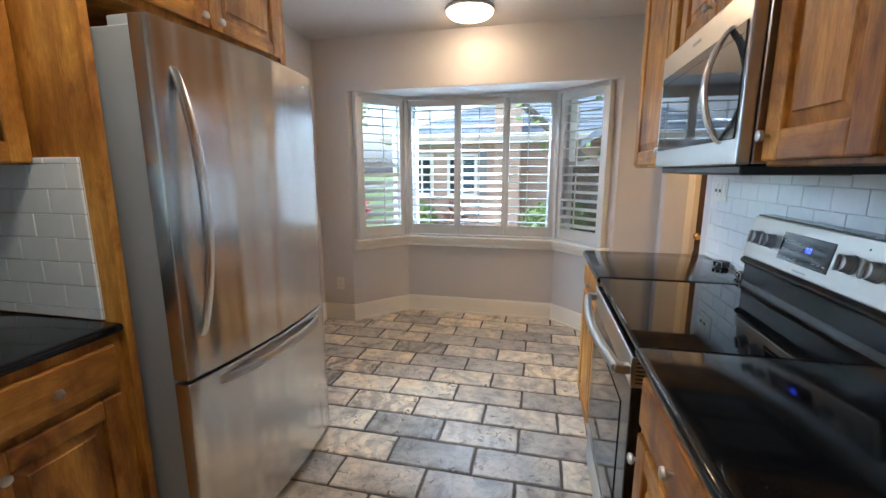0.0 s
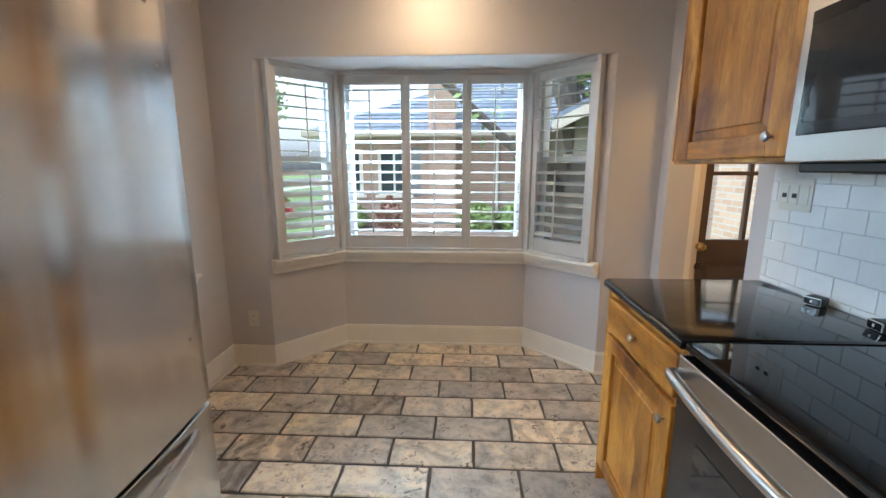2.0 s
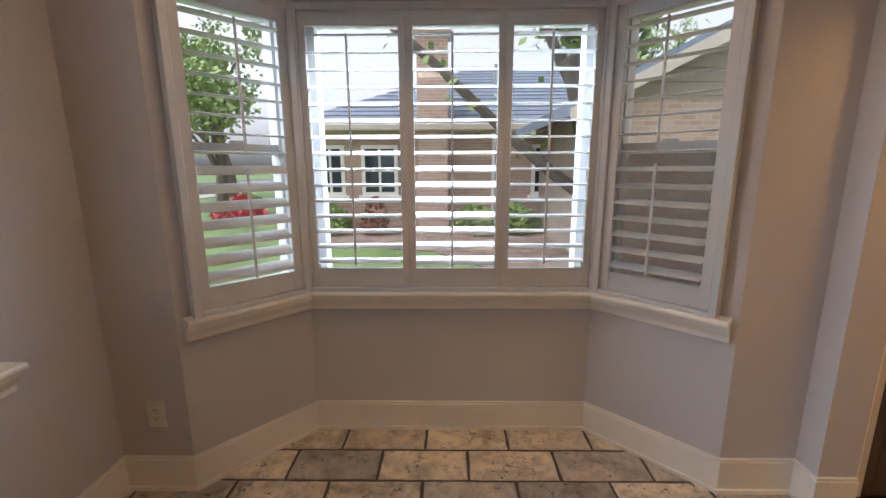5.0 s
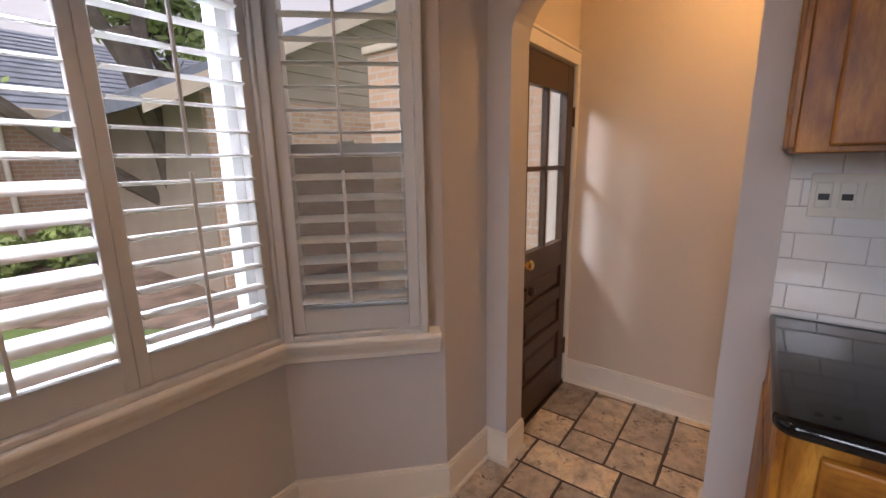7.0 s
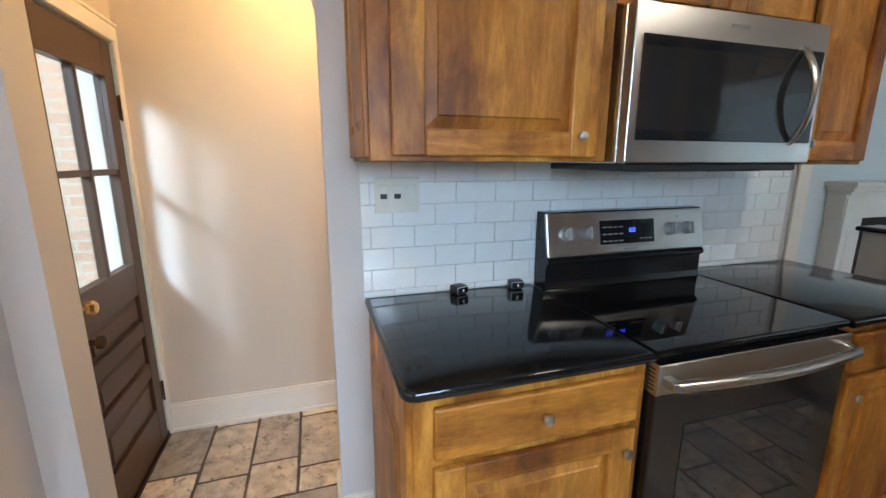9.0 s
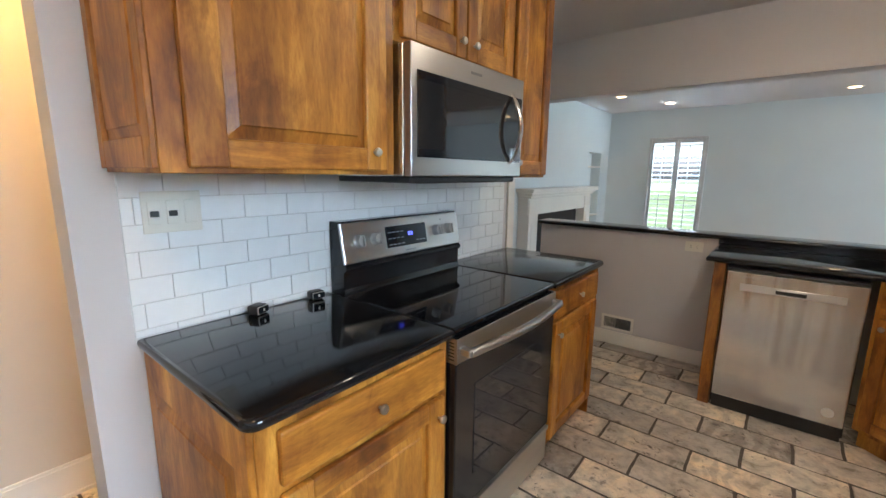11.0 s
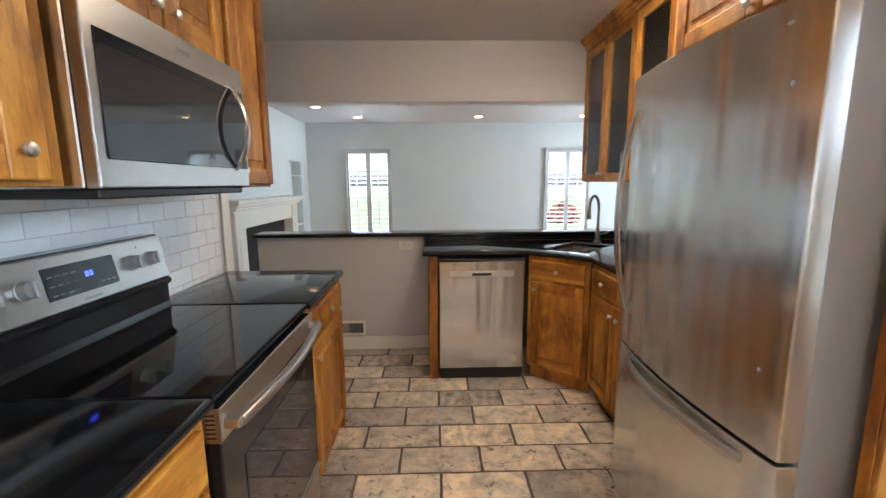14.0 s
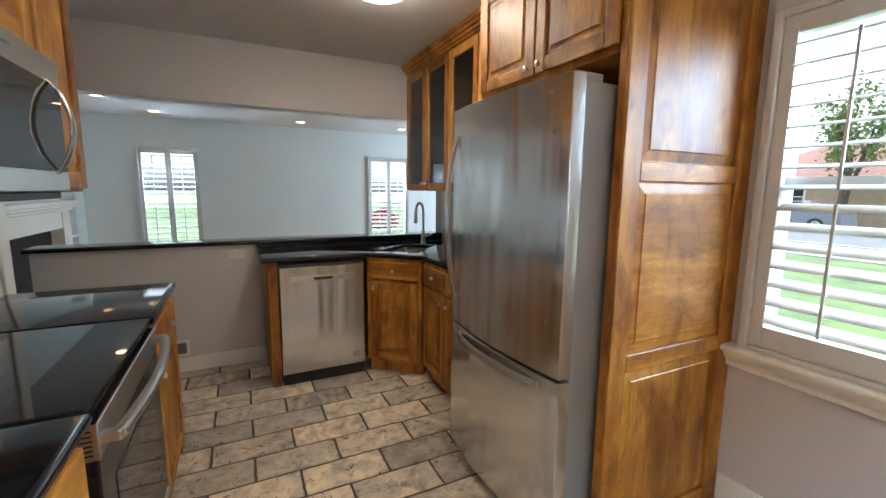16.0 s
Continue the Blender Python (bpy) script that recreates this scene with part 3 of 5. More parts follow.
G = "bay window shutters"
mb, _ = run(BAY[1], BAY[2])
shutter_frame("trim_bay_north", mb @ pose(0, -0.03, 0), 0.004, 1.381, 0.757, 2.024, "cream frame round the bay shutters", 0.03)
for x0, x1, tl in ((0.036, 0.4985, (7, 17)), (0.4995, 0.933, (24, 12)), (0.934, 1.349, (2, 3))):
    shutter(mb @ pose(x0, -0.03, 0), x1 - x0, 0.779, 1.998, 0.868, 1.937, 0.031, tl, x1 > 1.2, G, "cream louvred shutter with slats turned nearly level")
me_, le = run(BAY[2], BAY[3])
shutter_frame("trim_bay_east", me_ @ pose(0, -0.03, 0), 0.026, 0.535, 0.757, 2.024, "cream frame round the bay shutters", 0.028)
shutter(me_ @ pose(0.055, -0.03, 0), 0.451, 0.779, 1.998, 0.868, 1.937, 0.04, (14, 4), True, G, "cream louvred shutter over the slanted bay window")
mw_, lw = run(BAY[0], BAY[1])
shutter_frame("trim_bay_west", mw_ @ pose(0, -0.03, 0), 0.052, 0.551, 0.757, 2.024, "cream frame round the bay shutters", 0.028)
shutter(mw_ @ pose(0.081, -0.03, 0), 0.441, 0.779, 1.998, 0.868, 1.937, 0.04, (30, 2), False, G, "cream louvred shutter over the slanted bay window", 0.5)
window("window_1", mb @ pose(0.045, 0, 0), 1.295, 0.79, 2.005)
scr = window("window_2", me_ @ pose(0.04, 0, 0), 0.46, 0.79, 2.005, 1.42, "white sash window with an insect screen behind shutters")
part("insect_screen", box(0.036, 0.424, 0.112, 0.1135, 0.831, 1.397), SCREEN, scr, "dark grey insect mesh")
window("window_3", mw_ @ pose(0.10, 0, 0), 0.435, 0.79, 2.005, 1.42)
ms, _ = run((XL, 2.45), (XL, 3.50))
window("window_4", ms @ pose(0.02, 0, 0), 0.98, 0.79, 2.03, 1.43)
shutter_frame("trim_side_window", ms @ pose(0, -0.012, 0), 0.0, 1.05, 0.757, 2.06, "cream frame round the side window's shutters", 0.032)
shutter(ms @ pose(0.034, -0.012, 0), 0.490, 0.779, 2.028, 0.86, 1.965, 0.045, (22, 12), False, "side window shutters", "cream louvred shutter over the side window")
shutter(ms @ pose(0.526, -0.012, 0), 0.490, 0.779, 2.028, 0.86, 1.965, 0.045, (12, 6), True, "side window shutters", "cream louvred shutter over the side window")
# unseen window, added only to hold the living room's fill lamp
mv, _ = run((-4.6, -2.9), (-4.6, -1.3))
window("window_7", mv, 1.6, 0.65, 2.05, 1.35, "unseen white window added to light the living room")
for k, (a, b) in enumerate(((1.48, 0.71), (-1.85, -2.62))):
    ml, wl = run((a, -3.85), (b, -3.85))
    window("window_%d" % (5 + k), ml, wl, 0.45, 1.93, 1.2)
    shutter_frame("trim_living_%d" % (k + 1), ml @ pose(0, -0.012, 0), 0.0, wl, 0.45, 1.95, "white frame round a living room window", 0.03)
    for x0, x1 in ((0.032, wl / 2 - 0.001), (wl / 2 + 0.001, wl - 0.032)):
        shutter(ml @ pose(x0, -0.012, 0), x1 - x0, 0.472, 1.918, 0.55, 1.87, 0.035, (14, 10), x0 > 0.2, "living room shutters", "white louvred shutter over a living room window")

# ---- cabinets: width along x, front at y = 0 facing -y, depth behind ----


def knob(parent, x, y, z):
    m = pose(x, y, z, 90)
    part("knob", lathe(bmesh.new(), [(0.004, 0), (0.0045, 0.010), (0.0115, 0.013), (0.0135, 0.018), (0.0115, 0.023), (0.004, 0.0255)], m, 14), CHROME, parent, "round satin nickel knob", True)


def raised(bm, x0, x1, z0, z1, y, rise, slope):
    """A panel with bevelled borders that rises towards -y."""
    def ring(d, h):
        return [bm.verts.new(v) for v in ((x0 + d, y - h, z0 + d), (x1 - d, y - h, z0 + d), (x1 - d, y - h, z1 - d), (x0 + d, y - h, z1 - d))]

    loops = [ring(0, 0), ring(slope * 0.16, 0), ring(slope * 0.9, rise * 0.62), ring(slope, rise)]
    fs = [bm.faces.new(loops[-1])]
    for o, i in zip(loops, loops[1:]):
        fs += [bm.faces.new((o[k], o[(k + 1) % 4], i[(k + 1) % 4], i[k])) for k in range(4)]
    bmesh.ops.recalc_face_normals(bm, faces=fs)
    if fs[0].normal.y > 0:
        bmesh.ops.reverse_faces(bm, faces=fs)
    return bm


def door(parent, x0, x1, z0, z1, knob_at=None, name="door", y=-0.02, rail=0.058, glazed=False, stile=0.0):
    stile = stile or rail
    if glazed:
        d = part(name, box(x0 + 0.004, x0 + rail - 0.004, y + 0.004, 0, z0 + 0.004, z1 - 0.004), WOODZ, parent)
    else:
        d = part(name, box(x0 + 0.004, x1 - 0.004, y + 0.0145, 0, z0 + 0.004, z1 - 0.004), WOODZ, parent)
    for a, b in ((x0, x0 + stile), (x1 - stile, x1)):
        part("stile", box(a, b, y, -0.0004, z0, z1, 0.005, 2), WOODZ, d)
    for a, b in ((z0, z0 + rail), (z1 - rail, z1)):
        part("rail", box(x0 + stile - 0.001, x1 - stile + 0.001, y + 0.0006, -0.0006, a, b, 0.005, 2), WOODX, d)
    if glazed:
        part("pane", box(x0 + rail - 0.004, x1 - rail + 0.004, y + 0.008, y + 0.011, z0 + rail - 0.004, z1 - rail + 0.004), CABGL, d).visible_shadow = False
    else:
        part("raised_panel", raised(bmesh.new(), x0 + stile - 0.002, x1 - stile + 0.002, z0 + rail - 0.002, z1 - rail + 0.002, y + 0.0142, 0.0115, 0.034), WOODZ, d)
    if knob_at:
        knob(d, knob_at[0], y, knob_at[1])
    return d


def drawer(parent, x0, x1, z0, z1, knobs=1):
    d = part("drawer", add_box(bmesh.new(), x0, x1, -0.02, 0, z0, z1, 0.006, 2), WOODX, parent)
    for k in range(knobs):
        knob(d, x0 + (x1 - x0) * (k + 1) / (knobs + 1), -0.02, (z0 + z1) / 2)
    return d


def base_cabinet(m, w, depth, knob_right, label, end_panel="", toe=True):
    c = thing("base_cabinet", m, label, "cabinet")
    bm = box(0, w, 0.0, depth, 0.10, 0.888, 0.002)
    add_box(bm, 0.0, w, 0.055, depth, 0.0, 0.10)
    part("body", bm, WOODZ, c)
    drawer(c, 0.045, w - 0.03, 0.735, 0.862)
    kx = w - 0.06 if knob_right else 0.075
    door(c, 0.045, w - 0.03, 0.125, 0.712, (kx, 0.655), stile=0.072)
    if end_panel:
        e = -1 if end_panel == "low" else 1
        x = 0 if e < 0 else w
        p = part("end_panel", box(min(x, x + e * 0.016), max(x, x + e * 0.016), 0.0, depth, 0.0, 0.888, 0.003), WOODZ, c)
        bm = raised(bmesh.new(), 0, depth - 0.12, 0, 0.62, 0, 0.008, 0.035)
        part("raised_panel", bm, WOODZ, p, at=pose(x + e * 0.0165, depth - 0.06 if e < 0 else 0.06, 0.16, 0, 0, -90 if e < 0 else 90))
    return c


base_cabinet(pose(0.545, 2.945, 0, 0, 0, -90), 0.607, 0.595, True, "knotty alder base cabinet with a drawer and a door", "low")
base_cabinet(pose(0.545, 1.608, 0, 0, 0, -90), 0.606, 0.595, False, "knotty alder base cabinet beside the stove", "high")


def upper_cabinet(m, w, z0, z1, depth, doors, label, side="", knob_low=True):
    c = thing("wall_cabinet", m, label, "cabinet")
    part("body", box(0, w, 0, depth, z0, z1, 0.002), WOODZ, c)
    for x0, x1, kx in doors:
        door(c, x0, x1, z0 + 0.012, z1 - 0.03, (kx, z0 + 0.065 if knob_low else z1 - 0.1), rail=0.064, stile=0.08 if x1 - x0 > 0.4 else 0.06)
    for s in side.split():
        e = -1 if s == "low" else 1
        x = 0 if e < 0 else w
        bm = raised(bmesh.new(), 0, depth - 0.09, 0, z1 - z0 - 0.16, 0, 0.009, 0.03)
        add_box(bm, -0.04, 0.004, -0.012, 0.0, -0.06, z1 - z0 - 0.09, 0.002)
        add_box(bm, depth - 0.094, depth - 0.05, -0.012, 0.0, -0.06, z1 - z0 - 0.09, 0.002)
        add_box(bm, 0.004, depth - 0.094, -0.012, 0.0, -0.06, 0.004, 0.002)
        part("side_panel", bm, WOODZ, c, at=pose(x + e * 0.0005, depth - 0.05 if e < 0 else 0.05, z0 + 0.07, 0, 0, -90 if e < 0 else 90))
    return c


def crown(name, line, label, z=2.36):
    bm = bmesh.new()
    for d, a, b in ((0.018, z, z + 0.02), (0.03, z + 0.02, z + 0.04), (0.05, z + 0.04, z + 0.062), (0.066, z + 0.062, TOP)):
        strip(bm, line, -d, 0.02, a, b)
    return solid(name, bm, WOODX, label, "moulding")


upper_cabinet(pose(0.762, 2.988, 0, 0, 0, -90), 0.645, 1.376, 2.36, 0.386, [(0.05, 0.60, 0.545)], "knotty alder wall cabinet with a raised panel door", "low")
upper_cabinet(pose(0.762, 2.341, 0, 0, 0, -90), 0.701, 1.775, 2.36, 0.386, [(0.02, 0.346, 0.31), (0.354, 0.682, 0.39)], "short alder wall cabinet over the microwave")
upper_cabinet(pose(0.762, 1.639, 0, 0, 0, -90), 0.357, 1.368, 2.36, 0.386, [(0.015, 0.342, 0.04)], "narrow alder wall cabinet beside the microwave", "high")
crown("crown_moulding", [(1.145, 1.282), (0.762, 1.282), (0.762, 2.988), (1.145, 2.988)], "stained alder crown along the wall cabinets")


def slab(name, pts, holes, z0, z1, label, category="countertop"):
    """A stone slab with bullnosed edges; holes are cut through."""
    bm = bmesh.new()
    loops = []
    for loop in (pts, *holes):
        vs = [bm.verts.new((x, y, z1)) for x, y in loop]
        loops += [bm.edges.new((vs[i], vs[(i + 1) % len(vs)])) for i in range(len(vs))]
    bmesh.ops.triangle_fill(bm, edges=loops, use_beauty=True, use_dissolve=False)
    bmesh.ops.dissolve_limit(bm, angle_limit=0.01, verts=bm.verts[:], edges=bm.edges[:])
    out = bmesh.ops.extrude_face_region(bm, geom=bm.faces[:])
    bmesh.ops.translate(bm, verts=[v for v in out["geom"] if isinstance(v, bmesh.types.BMVert)], vec=(0, 0, z0 - z1))
    bmesh.ops.recalc_face_normals(bm, faces=bm.faces[:])
    rim = [e for e in bm.edges if len(e.link_faces) == 2 and e.calc_face_angle(0) > 0.5 and abs(e.verts[0].co.z - e.verts[1].co.z) < 1e-5]
    bmesh.ops.bevel(bm, geom=rim, offset=(z1 - z0) * 0.42, segments=3, affect="EDGES", profile=0.5)
    return solid(name, bm, GRANITE, label, category, smooth=True)


def rounded(pts, i, r, k=5):
    """The polygon with its corner i rounded."""
    p, a, b = Vector(pts[i]), Vector(pts[i - 1]), Vector(pts[(i + 1) % len(pts)])
    u, v = (a - p).normalized(), (b - p).normalized()
    arc = [tuple(p + u * r * (1 - math.sin(t)) + v * r * (1 - math.cos(t))) for t in (math.pi / 2 * j / k for j in range(k + 1))]
    return pts[:i] + arc + pts[i + 1:]


slab("countertop_by_archway", rounded([(0.515, 2.338), (1.146, 2.338), (1.146, 2.972), (0.515, 2.972)], 3, 0.035), [], 0.889, 0.920, "polished black granite countertop with a rounded corner")
slab("countertop_by_stove", rounded([(0.515, 0.975), (1.146, 0.975), (1.146, 1.612), (0.515, 1.612)], 0, 0.03), [], 0.889, 0.920, "polished black granite countertop beside the stove")

# ---- stove ----


def bow(p0, p1, out, r, flat=0.7, n=15):
    """A bowed bar between two points that stands off along out."""
    p0, p1, out = Vector(p0), Vector(p1), Vector(out)
    pts = [p0.lerp(p1, k / (n - 1)) + out * (0.55 + 0.45 * math.sin(math.pi * k / (n - 1))) for k in range(n)]
    return tube(bmesh.new(), pts, r, 10, flat)


def grip(p0, p1, out, across, wide, thick, n=22):
    """A flat bowed strap whose ends run into the door."""
    p0, p1, out, across = Vector(p0), Vector(p1), Vector(out), Vector(across).normalized()
    o = out.normalized()
    bm = bmesh.new()
    rings = []
    for k in range(n):
        s = k / (n - 1)
        c = p0.lerp(p1, s) + out * math.sin(math.pi * s) ** 0.75
        w, t = wide * (0.75 + 0.25 * math.sin(math.pi * s)), thick
        rings.append([bm.verts.new(c + across * a * w / 2 + o * b * t / 2) for a, b in ((-1, -0.6), (-0.8, -1), (0.8, -1), (1, -0.6), (1, 0.4), (0.6, 1), (-0.6, 1), (-1, 0.4))])
    for a, b in zip(rings, rings[1:]):
        for k in range(8):
            bm.faces.new((a[k], a[(k + 1) % 8], b[(k + 1) % 8], b[k]))
    bm.faces.new(rings[0][::-1])
    bm.faces.new(rings[-1])
    bmesh.ops.recalc_face_normals(bm, faces=bm.faces[:])
    return bm


stove = thing("electric_range", pose(0.545, 2.332, 0, 0, 0, -90) @ Matrix.Diagonal((0.942, 1, 1, 1)), "stainless and black glass electric range between counters", "stove")
W = 0.760
part("body", add_box(box(0.003, W - 0.003, 0.012, 0.58, 0.03, 0.895, 0.003), 0.02, W - 0.02, 0.06, 0.5, 0.0, 0.03), DARKPL, stove)
top = part("cooktop", box(0.0, W, -0.022, 0.512, 0.895, 0.917, 0.006, 2), GLASSBLK, stove, "black ceramic glass cooktop")
od = part("oven_door", box(0.004, W - 0.004, -0.03, 0.010, 0.255, 0.882, 0.004, 2), BLACK, stove, "black glass oven door")
part("oven_window", box(0.115, W - 0.115, -0.0325, -0.0295, 0.36, 0.70, 0.001), OVENGL, od, "smoked glass window")
part("door_trim", box(0.004, W - 0.004, -0.034, -0.0295, 0.802, 0.884, 0.002), STEELX, od, "brushed steel strip")
part("handle", bow((0.03, -0.034, 0.842), (W - 0.03, -0.034, 0.842), (0, -0.058, 0), 0.015, 0.8), STEELX, od, "bowed steel bar", True)
for x in (0.03, W - 0.03):
    part("handle_foot", box(x - 0.014, x + 0.014, -0.072, -0.030, 0.829, 0.855, 0.005, 2), STEELX, od)
for side in (0.0035, W - 0.0065):
    vent = part("end_cap", box(side, side + 0.003, -0.033, 0.010, 0.80, 0.884, 0.001), STEELX, od, "steel cap with vent slots")
    for k in range(6):
        part("slot", box(side - 0.0008, side + 0.0038, -0.022, 0.0, 0.812 + k * 0.011, 0.816 + k * 0.011), DARKPL, vent)
dr = part("storage_drawer", box(0.004, W - 0.004, -0.028, 0.010, 0.075, 0.245, 0.004, 2), STEELX, stove, "brushed steel storage drawer")
part("drawer_lip", box(0.004, W - 0.004, -0.036, -0.026, 0.225, 0.245, 0.003), STEELX, dr)
tilt = math.atan2(0.045, 0.16)
bm = bmesh.new()
add_prism(bm, [(0.500, 0.914), (0.585, 0.914), (0.585, 1.197), (0.535, 1.197), (0.511, 1.040), (0.500, 1.034), (0.492, 1.026), (0.491, 1.018), (0.498, 1.010), (0.507, 1.004), (0.507, 0.940), (0.503, 0.926)], 0.0, W, Matrix(((0, 0, 1, 0), (1, 0, 0, 0), (0, 1, 0, 0), (0, 0, 0, 1))))
part("backguard", bm, BLACK, stove, "black backguard with a vent lip")
mp = pose(0, 0.506, 1.036, -math.degrees(math.atan2(0.03, 0.155)))
cp = part("control_panel", box(0.0, W, -0.012, 0.004, 0.0, 0.158, 0.004, 2), STEELX, stove, "slanted brushed steel control panel", at=mp)
part("display", box(0.235, 0.50, -0.0135, -0.011, 0.035, 0.125, 0.001), BLUEOFF, cp, "black display with blue digits")
for x in (0.375, 0.392):
    for z0, z1 in ((0.078, 0.0815), (0.0895, 0.093)):
        part("digit", box(x, x + 0.011, -0.0145, -0.0135, z0, z1), DISP, cp)
    for xx in (x, x + 0.0085):
        part("digit", box(xx, xx + 0.0025, -0.0145, -0.0135, 0.082, 0.0892), DISP, cp)
for i in range(4):
    for j in range(3):
        part("button", box(0.248 + i * 0.026, 0.266 + i * 0.026, -0.0143, -0.0135, 0.045 + j * 0.026, 0.049 + j * 0.026), GREY, cp)
for i in range(3):
    part("button", box(0.425 + i * 0.023, 0.440 + i * 0.023, -0.0143, -0.0135, 0.05, 0.054), GREY, cp)
part("badge", box(0.345, 0.415, -0.0128, -0.0115, 0.012, 0.018), GREY, cp)
for x in (0.085, 0.175, 0.575, 0.67):
    k = part("dial", lathe(bmesh.new(), [(0.027, 0), (0.0265, 0.004), (0.024, 0.005), (0.023, 0.022), (0.021, 0.026), (0.016, 0.027)], pose(x, -0.012, 0.082, 90), 24), DIAL, cp, "round steel dial", True)
    part("dial_grip", box(x - 0.004, x + 0.004, -0.050, -0.040, 0.060, 0.104, 0.002), DIAL, k)
part("indicator", lathe(bmesh.new(), [(0.003, 0), (0.003, 0.001)], pose(0.62, -0.0121, 0.13, 90), 10), DARKPL, cp)

# ---- microwave over the stove ----
mw = thing("microwave", pose(0.700, 2.332, 0, 0, 0, -90) @ Matrix.Diagonal((0.935, 1, 1, 1)), "stainless over-the-range microwave with a dark window", "microwave")
part("body", box(0.0, 0.738, 0.034, 0.445, 1.372, 1.768, 0.003), STEEL, mw, "brushed steel case")
part("door_gap", box(0.004, 0.734, 0.028, 0.036, 1.376, 1.764), DARKPL, mw)
face = part("door", box(0.0, 0.738, 0.0, 0.030, 1.372, 1.768, 0.004, 2), STEELX, mw, "brushed steel door")
part("window", box(0.028, 0.722, -0.003, 0.001, 1.432, 1.692, 0.002), OVENGL, face, "dark glass")
part("window_border", add_box(add_box(bmesh.new(), 0.030, 0.720, -0.0042, -0.003, 1.665, 1.690), 0.030, 0.720, -0.0042, -0.003, 1.434, 1.459), BLUEOFF, face)
part("badge", box(0.33, 0.40, -0.0012, 0.0, 1.728, 1.737), GREY, face)
part("handle", grip((0.632, 0.0, 1.425), (0.632, 0.0, 1.700), (0, -0.050, 0), (1, 0, 0), 0.03, 0.012), STEEL, face, "bowed steel grip", True)
part("bottom_grille", box(0.02, 0.718, 0.02, 0.39, 1.350, 1.372, 0.004), DARKPL, mw, "black vent underside")
for x in (0.12, 0.40):
    part("filter", box(x, x + 0.22, 0.06, 0.30, 1.347, 1.351), GREY, mw)

# ---- fridge ----
fridge = thing("refrigerator", pose(-0.766, 1.507, 0, 0, 0, 90), "stainless bottom-freezer refrigerator with bowed doors", "refrigerator")
FW = 0.828


def bowed_door(z0, z1):
    """A door with a gently bowed front and rounded edges."""
    n = 18
    pts = [(0.0, 0.054), (0.0, 0.009), (0.002, 0.004)]
    for k in range(n + 1):
        s = k / n
        pts.append((0.006 + (FW - 0.012) * s, 0.001 - 0.034 * math.sin(math.pi * s) ** 0.9))
    pts += [(FW - 0.002, 0.004), (FW, 0.009), (FW, 0.054)]
    bm = add_prism(bmesh.new(), pts, z0, z1)
    bmesh.ops.bevel(bm, geom=[e for e in bm.edges if abs(e.verts[0].co.z - e.verts[1].co.z) < 1e-6], offset=0.003, segments=1, affect="EDGES")
    return bm


part("body", box(0.012, FW - 0.012, 0.064, 0.755, 0.03, 1.752, 0.004), CASEGREY, fridge, "pale grey enamel case")
part("kickplate", box(0.03, FW - 0.03, 0.05, 0.12, 0.012, 0.06, 0.004), DARKPL, fridge)
part("gasket", add_box(box(0.016, FW - 0.016, 0.052, 0.066, 0.075, 0.69), 0.016, FW - 0.016, 0.052, 0.066, 0.730, 1.745), DARKPL, fridge)
upper = part("upper_door", bowed_door(0.722, 1.772), FRIDGE, fridge, "tall bowed stainless door", True)
lower = part("freezer_drawer", bowed_door(0.058, 0.711), FRIDGE, fridge, "bowed stainless freezer drawer", True)
part("handle", grip((0.068, -0.006, 0.852), (0.068, -0.006, 1.648), (0, -0.062, 0), (1, 0, 0), 0.036, 0.016, 30), STEEL, upper, "long bowed steel handle", True)
part("handle", grip((0.112, -0.012, 0.672), (0.735, -0.012, 0.672), (0, -0.055, 0), (0, 0, 1), 0.036, 0.016, 30), STEELX, lower, "bowed steel handle", True)
for z, s in ((0.926, 0.0055), (1.589, 0.006)):
    part("plug", lathe(bmesh.new(), [(s, 0), (s, 0.002), (s * 0.5, 0.003)], pose(0.758, -0.0075, z, 90), 12), GREY, upper, "small plug in the door")
part("badge", box(0.70, 0.745, -0.012, -0.0065, 1.715, 1.722), GREY, upper)
for x in (0.03, FW - 0.10):
    part("hinge_cover", box(x, x + 0.07, 0.03, 0.16, 1.752, 1.785, 0.005, 2), CASEGREY, fridge)

# ---- fridge surround ----
sur = thing("refrigerator_surround", pose(-0.93, 1.468, 0, 0, 0, 90), "knotty alder tall panels and cabinet round the refrigerator", "cabinet")
part("left_panel", box(0.0, 0.026, 0.0, 0.585, 0.0, 2.36, 0.002), WOODZ, sur)
end = part("end_panel", box(0.896, 0.926, 0.0, 0.728, 0.0, 2.36, 0.002), WOODZ, sur, "tall alder end panel with three raised fields")
SIDE = pose(0.9265, 0.0, 0, 0, 0, 90)
for a, b in ((0.0, 0.085), (0.635, 0.728)):
    part("stile", box(a, b, -0.014, 0.0, 0.0, 2.36, 0.003), WOODZ, end, at=SIDE)
for a, b in ((0.0, 0.10), (0.735, 0.80), (1.425, 1.49), (2.28, 2.36)):
    part("rail", box(0.085, 0.635, -0.0134, 0.0, a, b, 0.003), WOODX, end, at=SIDE)
for a, b, mt in ((0.10, 0.735, WOODZ), (0.80, 1.425, WOODX), (1.49, 2.28, WOODZ)):
    part("raised_field", raised(bmesh.new(), 0.083, 0.637, a, b, -0.001, 0.009, 0.045), mt, end, at=SIDE)
cab = part("over_cabinet", box(0.026, 0.896, 0.012, 0.58, 1.845, 2.36, 0.002), WOODZ, sur)
door(cab, 0.030, 0.457, 1.868, 2.335, (0.422, 1.90), y=-0.010)
